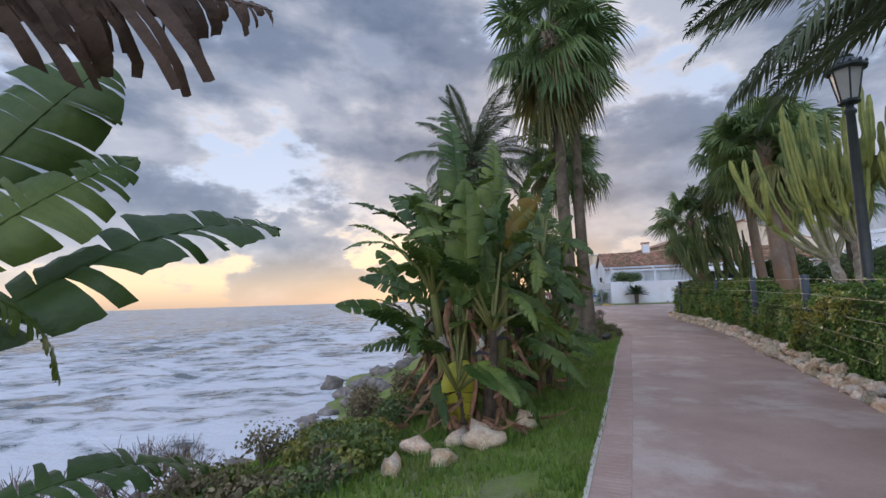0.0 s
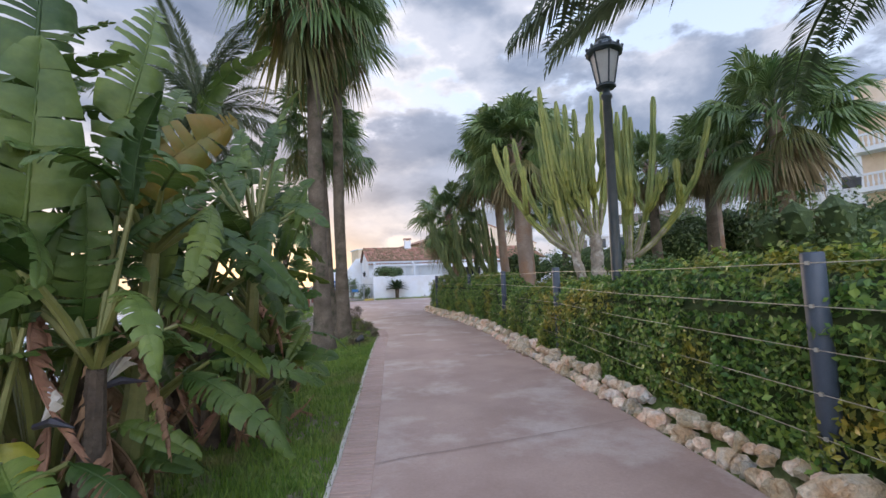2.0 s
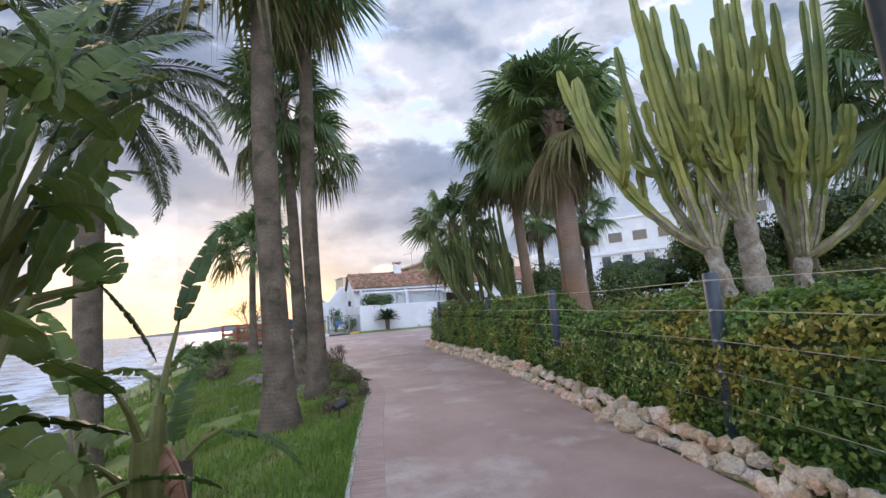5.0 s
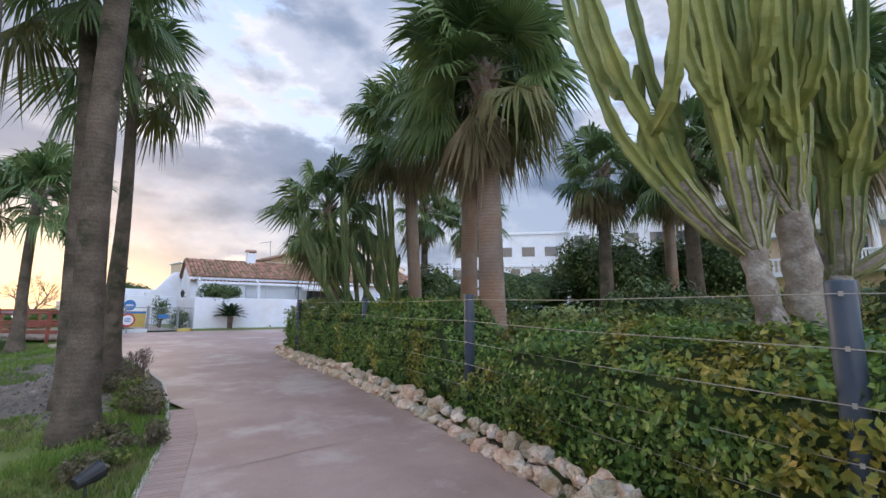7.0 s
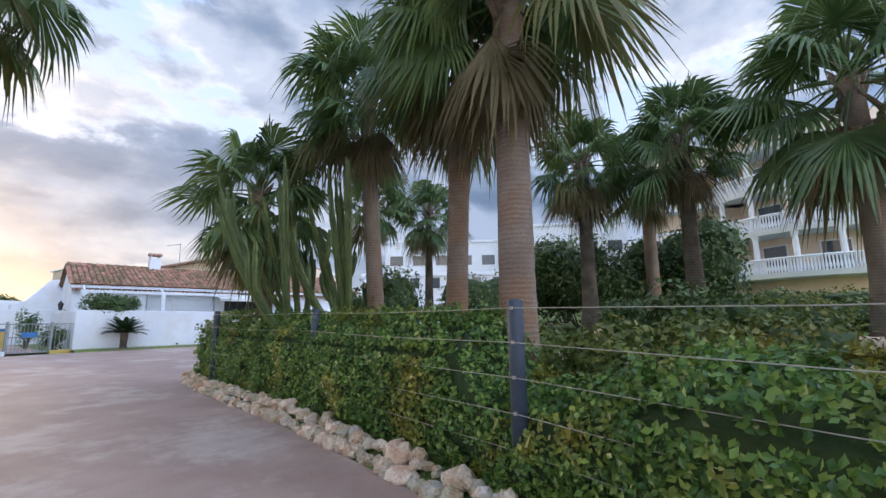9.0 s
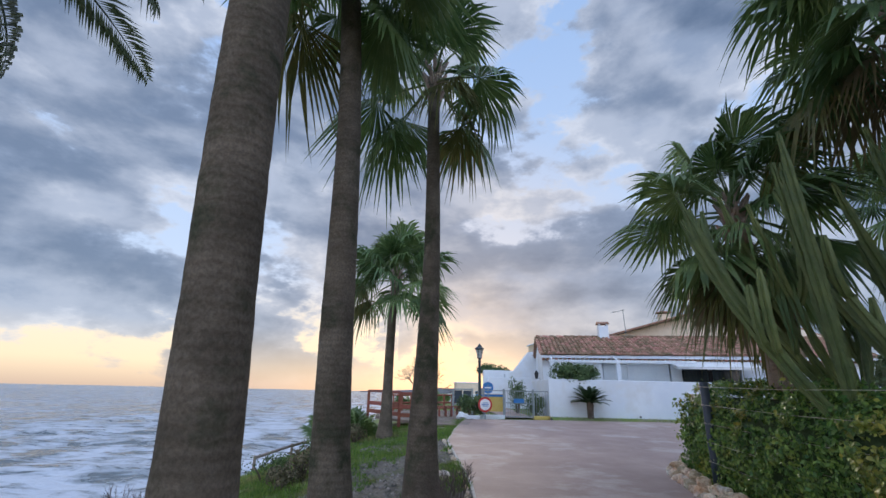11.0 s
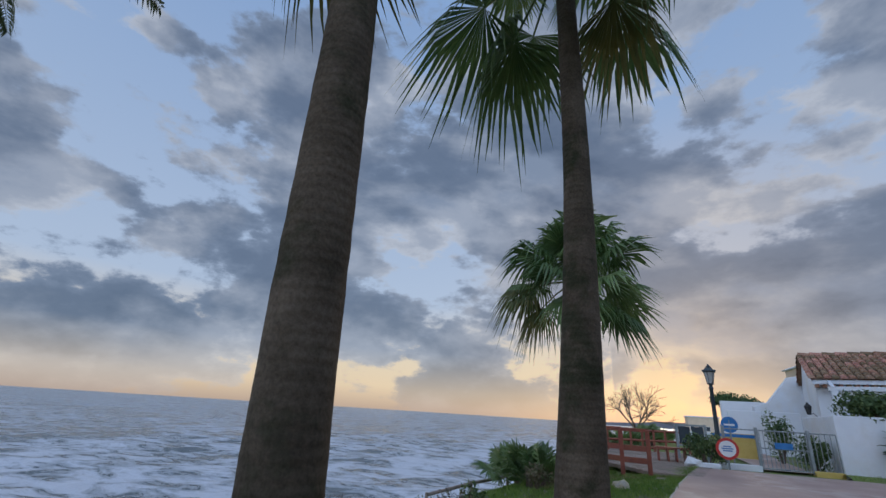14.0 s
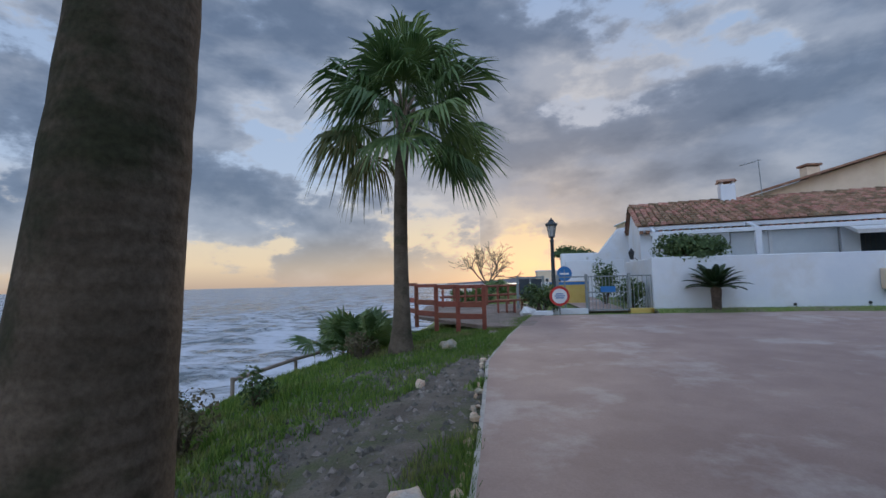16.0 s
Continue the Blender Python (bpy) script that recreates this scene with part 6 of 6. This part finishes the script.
# garden planting behind the hedge
for i, (x, y, rr, h, lab) in enumerate(((19.5, 14.5, 2.0, 2.3, "dark"), (21.5, 12.0, 2.2, 2.5, "dark"), (19, 17.5, 1.6, 1.5, "low"), (23, 16, 2.2, 2.6, "dark"), (13.6, 17.6, 1.0, 1.6, "dark"), (14.5, 15.6, 0.9, 1.2, "low"), (13.0, 10.6, 1.0, 0.9, "low"), (14.8, 12.0, 1.0, 0.8, "low"), (17.5, 22.0, 1.4, 1.4, "low"), (20, 22.0, 1.6, 1.6, "low"), (11.6, 6.7, 1.1, 1.7, "low"), (14.4, 6.6, 1.2, 1.7, "low"))):
    bush("garden_shrub", x, y, ground(x, y), (rr, rr, h), 6500 if h > 2 else 1900, 0.075 if h > 2 else 0.055, M_BUSH, "dense dark green garden shrub" if lab == "dark" else "low green garden shrub", seed=30 + i, group="garden shrubs")
M_LOWSHRUB = mat("groundcover_leaf", (0.09, 0.14, 0.03), (0.17, 0.20, 0.045), 1.5, 0.55, 0.1, 30, leaf=0.25, isl=0.8, c3=(0.30, 0.26, 0.05), c3scale=1.2)
for i, (x, y, rr) in enumerate(((10.9, 10.4, 0.9), (12.2, 9.4, 1.1), (11.2, 8.0, 1.0), (13.6, 10.2, 1.2), (15.4, 9.6, 1.2), (17.4, 9.2, 1.3), (19.6, 9.8, 1.4), (21.6, 8.6, 1.5), (18.6, 7.4, 1.3), (23.5, 10.2, 1.5), (10.2, 6.2, 1.0), (10.35, 11.9, 0.9), (9.9, 11.1, 0.8), (10.7, 13.0, 0.8), (9.2, 4.4, 1.0), (24.5, 6.6, 1.6))):
    bush("groundcover_shrub", x, y, ground(x, y) - 0.1, (rr, rr, 0.75), 2200, 0.05, M_LOWSHRUB, "low yellow-green groundcover shrub in the garden", seed=300 + i, group="groundcover shrubs")
for i, (x, y) in enumerate(((12.6, 13.2), (14.2, 11.3), (13.2, 8.8), (16.2, 12.8), (10.8, 9.2))):
    ob = whole("garden_rock", rock_geo(0.32, 60 + i, (x, y, ground(x, y) + 0.12)), M_ROCK, "pale weathered limestone boulder in the garden", "rock", "garden rocks", smooth=True)

# ---- bank: rocks, shrubs, twigs ----
for i, (x, y, k) in enumerate(((0.92, 5.35, 0.2), (0.42, 5.02, 0.21), (-0.05, 4.7, 0.12), (-0.55, 4.6, 0.15), (0.15, 5.25, 0.15), (-0.35, 5.1, 0.16), (6.2, 24.6, 0.10), (6.55, 21.4, 0.12), (6.4, 27.6, 0.17))):
    whole("bank_rock", rock_geo(k, 80 + i, (x, y, ground(x, y) + k * 0.3)), M_ROCK, "pale rough limestone boulder half sunk in grass", "rock", "bank rocks", smooth=True)
r_ = random.Random(17)
for i in range(46):
    y = 18.9 + i * 0.165 + r_.uniform(-0.05, 0.05)
    k = r_.uniform(0.022, 0.055)
    x = lx(y) - 0.05 - k * 0.8 - r_.uniform(0, 0.05)
    whole("edge_stone", rock_geo(k, 900 + i, (x, y, ground(x, y) + k * 0.45), 0.8, 1), M_ROCK, "small pale stone along the plaza edge", "rock", "plaza edge stones")
for i in range(16):
    y = r_.uniform(2.5, 14) if i < 11 else r_.uniform(20, 30)
    s = r_.uniform(2.6, 5.5)
    x = lx(y) - s
    bush("bank_shrub", x, y, ground(x, y), (r_.uniform(0.3, 0.6), r_.uniform(0.3, 0.6), r_.uniform(0.3, 0.55)), 700, 0.03, M_DRYBUSH if i % 3 else M_BUSH, "low scrubby bank shrub with dry stems" if i % 3 else "low green bank shrub", seed=100 + i, group="bank shrubs")

for i in range(46):
    y = r_.uniform(3.0, 9.0)
    x = lx(y) - r_.uniform(2.5, 5.4)
    k = i % 4
    bush("bank_shrub", x, y, ground(x, y) - 0.05, (r_.uniform(0.25, 0.5), r_.uniform(0.25, 0.5), r_.uniform(0.16, 0.36)), 650, 0.032, (M_LOWSHRUB, M_DRYBUSH, M_BUSH, M_LOWSHRUB)[k], ("low green leafy bank shrub", "low scrubby bank shrub with dry stems", "low dark green bank shrub", "low green leafy bank shrub")[k], seed=400 + i, group="bank shrubs")


def twig_bush(x, y, h, seed):
    r = random.Random(seed)
    b = thing("bare_shrub", (x, y, ground(x, y)), "thin leafless twiggy shrub on the bank edge", "shrub", "bare shrubs")
    g = Geo()

    def grow(p, d, ln, rad, lv):
        q = p + d * ln
        g.tube([p, q], [rad, rad * 0.7], 3, False)
        if lv:
            for _ in range(3):
                grow(q, (d + Vector((r.gauss(0, 0.4), r.gauss(0, 0.4), r.gauss(0.1, 0.2)))).normalized(), ln * r.uniform(0.6, 0.85), rad * 0.65, lv - 1)
    for i in range(4):
        grow(Vector((0, 0, 0)), Vector((r.gauss(0, 0.35), r.gauss(0, 0.35), 1)).normalized(), h * 0.32, 0.012, 3)
    tagged(part("twigwork", g, M_TWIG, b), kind="stuff")


for i, (x, y) in enumerate(((-2.7, 4.2), (-3.3, 5.3), (-3.7, 6.4), (-2.9, 3.2), (-4.2, 7.6), (-2.4, 2.6), (1.5, 21.5), (1.8, 23.5))):
    twig_bush(x, y, 1.1, 200 + i)
for i, (x, y) in enumerate(((6.35, 18.6), (6.2, 17.6), (6.5, 18.9))):
    twig_bush(x, y, 0.75, 220 + i)


for i in range(22):
    y = r_.uniform(13.2, 18.9)
    x = lx(y) - r_.uniform(0.12, 0.75) - (0.25 if y > 17.5 else 0.0)
    k = i % 3
    bush("verge_weed", x, y, ground(x, y) - 0.03, (r_.uniform(0.14, 0.3), r_.uniform(0.14, 0.3), r_.uniform(0.14, 0.34)), 380, 0.024, (M_DRYBUSH, M_LOWSHRUB, M_DRYBUSH)[k], ("dry brown weeds at the edge of the path", "bright green weeds at the edge of the path", "dry brown weeds at the edge of the path")[k], "weeds", seed=600 + i, group="verge weeds")


# fallen leaves round the clumps
for i in range(26):
    a, d = r_.uniform(0, 6.28), r_.uniform(0.4, 1.1)
    cx, cy = ((0.3, 6.1), (1.45, 7.9))[i % 2]
    x, y = cx + d * math.cos(a), cy + d * math.sin(a)
    if lx(y) - x < 0.25:
        continue
    ob = whole("fallen_leaf", PADDLES_DEAD[i % 2], None, "curled dry brown leaf lying on the ground", "leaf", "fallen leaves")
    ob.matrix_basis = between(Vector((x, y, ground(x, y) + 0.16)), Vector((x + 0.45 * math.cos(a + 1), y + 0.45 * math.sin(a + 1), ground(x, y) + 0.06)), r_.uniform(0, 360), 1.2)

# small black spotlight at the foot of a palm
sp = thing("garden_spotlight", (4.55, 12.75, ground(4.55, 12.75)), "small black spotlight on a spike in the grass", "lamp")
part("spike", Geo().tube([(0, 0, -0.05), (0, 0, 0.14)], 0.012, 6), M_IRON, sp)
part("head", Geo().tube([(-0.07, 0, 0.16), (0.05, 0.05, 0.2), (0.10, 0.07, 0.22)], [0.045, 0.07, 0.075], 12), M_IRON, sp)
part("lens", Geo().tube([(0.101, 0.07, 0.2205), (0.106, 0.072, 0.222)], 0.064, 12), M_GLASS, sp)


# ---- grass, gravel ----
def build_grass():
    r = random.Random(33)
    g = Geo()
    n = 0
    while n < 190000:
        y = r.uniform(18, 33) if r.random() < 0.42 else r.uniform(0.0, 19)
        s = r.random() ** 1.5 * 7.5
        x = lx(y) - 0.04 - s / 0.92
        pat = noise.noise(Vector((x * 0.5, y * 0.5, 4))) + 0.5 * noise.noise(Vector((x * 1.7, y * 1.7, 8)))
        bare = 16.2 < y < 26.5 and s < max(0.5, 2.5 - 0.22 * (y - 17))
        if pat < (-0.22 - 0.25 * max(0, 1.5 - s) if not bare else 0.32):
            continue
        h = r.uniform(0.03, 0.085) * (1.35 if pat > 0.1 else 1.0) * (1 if s < 2 else 1.5)
        z = ground(x, y)
        for _ in range(3):
            xx, yy = x + r.gauss(0, 0.02), y + r.gauss(0, 0.02)
            a, b = r.uniform(0, 6.28), r.gauss(0, 0.35)
            dx, dy = 0.008 * math.cos(a) * (1 + s * 0.2), 0.008 * math.sin(a) * (1 + s * 0.2)
            k = len(g.v)
            g.v += [(xx - dx, yy - dy, z - 0.02), (xx + dx, yy + dy, z - 0.02), (xx + b * h, yy + r.gauss(0, 0.35) * h, z + h)]
            g.f.append((k, k + 1, k + 2))
            n += 1
    for _ in range(2500):
        u = r.uniform(0, 15)
        q = PX @ Vector((u, r.uniform(-0.85, -0.05), 0))
        h, z = r.uniform(0.04, 0.10), gz(q.y) + 0.05
        k = len(g.v)
        g.v += [(q.x - 0.01, q.y, z), (q.x + 0.01, q.y, z), (q.x + r.gauss(0, 0.03), q.y + r.gauss(0, 0.03), z + h)]
        g.f.append((k, k + 1, k + 2))
    whole("grass", g, M_GRASS, "uneven green grass with dry patches on the bank", "grass", kind="stuff")
    g = Geo()
    for i in range(5200):
        y = r.uniform(16, 28)
        s = r.uniform(0.05, 3.4)
        x = lx(y) - s / 0.92
        k = r.choice((0.012, 0.018, 0.028, 0.045))
        z = ground(x, y)
        a = r.uniform(0, 3)
        c, q = math.cos(a) * k, math.sin(a) * k
        g.add([(x + c, y + q, z), (x - q, y + c, z), (x - c, y - q, z), (x + q, y - c, z), (x + r.gauss(0, 0.2) * k, y, z + k * 0.9)], [(0, 1, 4), (1, 2, 4), (2, 3, 4), (3, 0, 4)])
    whole("gravel", g, M_GRAVEL, "loose grey gravel and pebbles beside the path", "gravel", kind="stuff")


build_grass()


# ---- edging and stone border ----
def build_edging():
    edge = thing("brick_edging", (0, 0, 0), "band of reddish bricks along the path edge", "edging", kind="structure")
    kerb = Geo()
    for j in range(150):
        y0, y1 = -4 + j * 0.243, -4 + (j + 1) * 0.243
        if y1 > 32:
            break
        for a, b, dz in ((-0.045, 0.0, 0.02),):
            q = 0.02 * noise.noise(Vector((j * 0.4, 0, 1)))
            z0, z1 = gz(y0), gz(y1)
            kerb.add([(lx(y0) + a + q, y0 + 0.004, z0 - 0.1), (lx(y0) + b, y0 + 0.004, z0 - 0.1), (lx(y1) + b, y1 - 0.004, z1 - 0.1), (lx(y1) + a + q, y1 - 0.004, z1 - 0.1),
                      (lx(y0) + a + q, y0 + 0.004, z0 + 0.012), (lx(y0) + b, y0 + 0.004, z0 + 0.018), (lx(y1) + b, y1 - 0.004, z1 + 0.018), (lx(y1) + a + q, y1 - 0.004, z1 + 0.012)],
                     [(4, 5, 6, 7), (0, 4, 7, 3), (1, 2, 6, 5), (0, 1, 5, 4), (2, 3, 7, 6)])
    part("kerb_strip", kerb, M_KERB, edge, "pale mortar kerb")
    bed = Geo()
    ys = [y for y in np.arange(-6, 15.6, 0.4)]
    for y in ys:
        bed.v += [(lx(y) - 0.002, y, gz(y) + 0.006), (lx(y) + 0.302, y, gz(y) + 0.006)]
    bed.f = [(2 * i, 2 * i + 1, 2 * i + 3, 2 * i + 2) for i in range(len(ys) - 1)]
    part("mortar_bed", bed, M_KERB, edge)
    me = Geo().box((0.004, -0.027, -0.03), (0.292, 0.027, 0.012), None, 0.004).mesh("brick", M_BRICK)
    y, k = 0.2, 0
    while k < 300 and y < 15.4:
        d = Vector((lx(y + 0.1) - lx(y - 0.1), 0.2, 0))
        m = Matrix.Translation((lx(y), y, gz(y) + 0.012 + 0.002 * (k % 3))) @ Matrix.Rotation(math.atan2(-d.x, d.y), 4, "Z")
        part("brick", me, None, edge, m=m)
        y += 0.062 * d.y / d.length
        k += 1
    me2 = Geo()
    while y < 15.4:
        d = Vector((lx(y + 0.1) - lx(y - 0.1), 0.2, 0))
        m = Matrix.Translation((lx(y), y, gz(y) + 0.012)) @ Matrix.Rotation(math.atan2(-d.x, d.y), 4, "Z")
        me2.box((0.004, -0.027, -0.03), (0.292, 0.027, 0.012), m)
        y += 0.062 * d.y / d.length
    tagged(part("brick_course", me2, M_BRICK, edge), kind="stuff")


build_edging()


def build_joints():
    g = Geo()
    for y, sl in ((5.9, -0.16), (12.6, -0.10), (16.9, -0.15)):
        a, b = lx(y) + 0.3, rx(y + sl * 3)
        n = 24
        for i in range(n):
            x0, x1 = a + (b - a) * i / n, a + (b - a) * (i + 1) / n
            ya, yb = y + sl * (x0 - a) + 0.02 * noise.noise(Vector((x0 * 2, y, 0))), y + sl * (x1 - a) + 0.02 * noise.noise(Vector((x1 * 2, y, 0)))
            w = 0.006
            g.add([(x0, ya - w, gz(ya) + 0.0285), (x1, yb - w, gz(yb) + 0.0285), (x1, yb + w, gz(yb) + 0.0285), (x0, ya + w, gz(ya) + 0.0285)], [(0, 1, 2, 3)])
    whole("path_joints", g, M_JOINT, "thin dark cracks and joints across the path", "joint", kind="structure")


build_joints()


def build_stones():
    r = random.Random(8)
    border = thing("stone_border", (0, 0, 0), "low border of rough cream and rust limestone rocks along the path", "stone border", kind="structure")
    meshes = [rock_geo(1, 10 + i, squash=0.8).mesh("stone", M_ROCK, False) for i in range(14)]
    y, pts = 0.9, []
    while y < 22.3:
        o, n = edge_frame(y)
        k = r.choice((0.055, 0.07, 0.085, 0.10, 0.12)) * r.uniform(0.9, 1.1)
        pts.append((o, n, y, k))
        step = k * 1.08
        d = Vector((rx(y + 0.1) - rx(y - 0.1), 0.2, 0)).length / 0.2
        y += step / d
    c = 0
    for o, n, y, k in pts:
        for layer in range(2):
            kk = k * (1.0 if layer == 0 else r.uniform(0.7, 1.2))
            if layer and r.random() < 0.15:
                continue
            q = o + n * (0.08, 0.19)[layer] + n * r.uniform(-0.04, 0.05)
            z = gz(y) + (kk * 0.55, 0.14 + kk * 0.45)[layer]
            m = Matrix.Translation((q.x, q.y, z)) @ Matrix.Rotation(r.uniform(0, 6), 4, "Z") @ Matrix.Rotation(r.uniform(-0.4, 0.4), 4, "X") @ Matrix.Diagonal((kk * r.uniform(0.8, 1.2), kk * r.uniform(0.75, 1.05), kk * r.uniform(0.75, 1.15), 1))
            part("stone", r.choice(meshes), None, border, m=m)
            c += 1


build_stones()
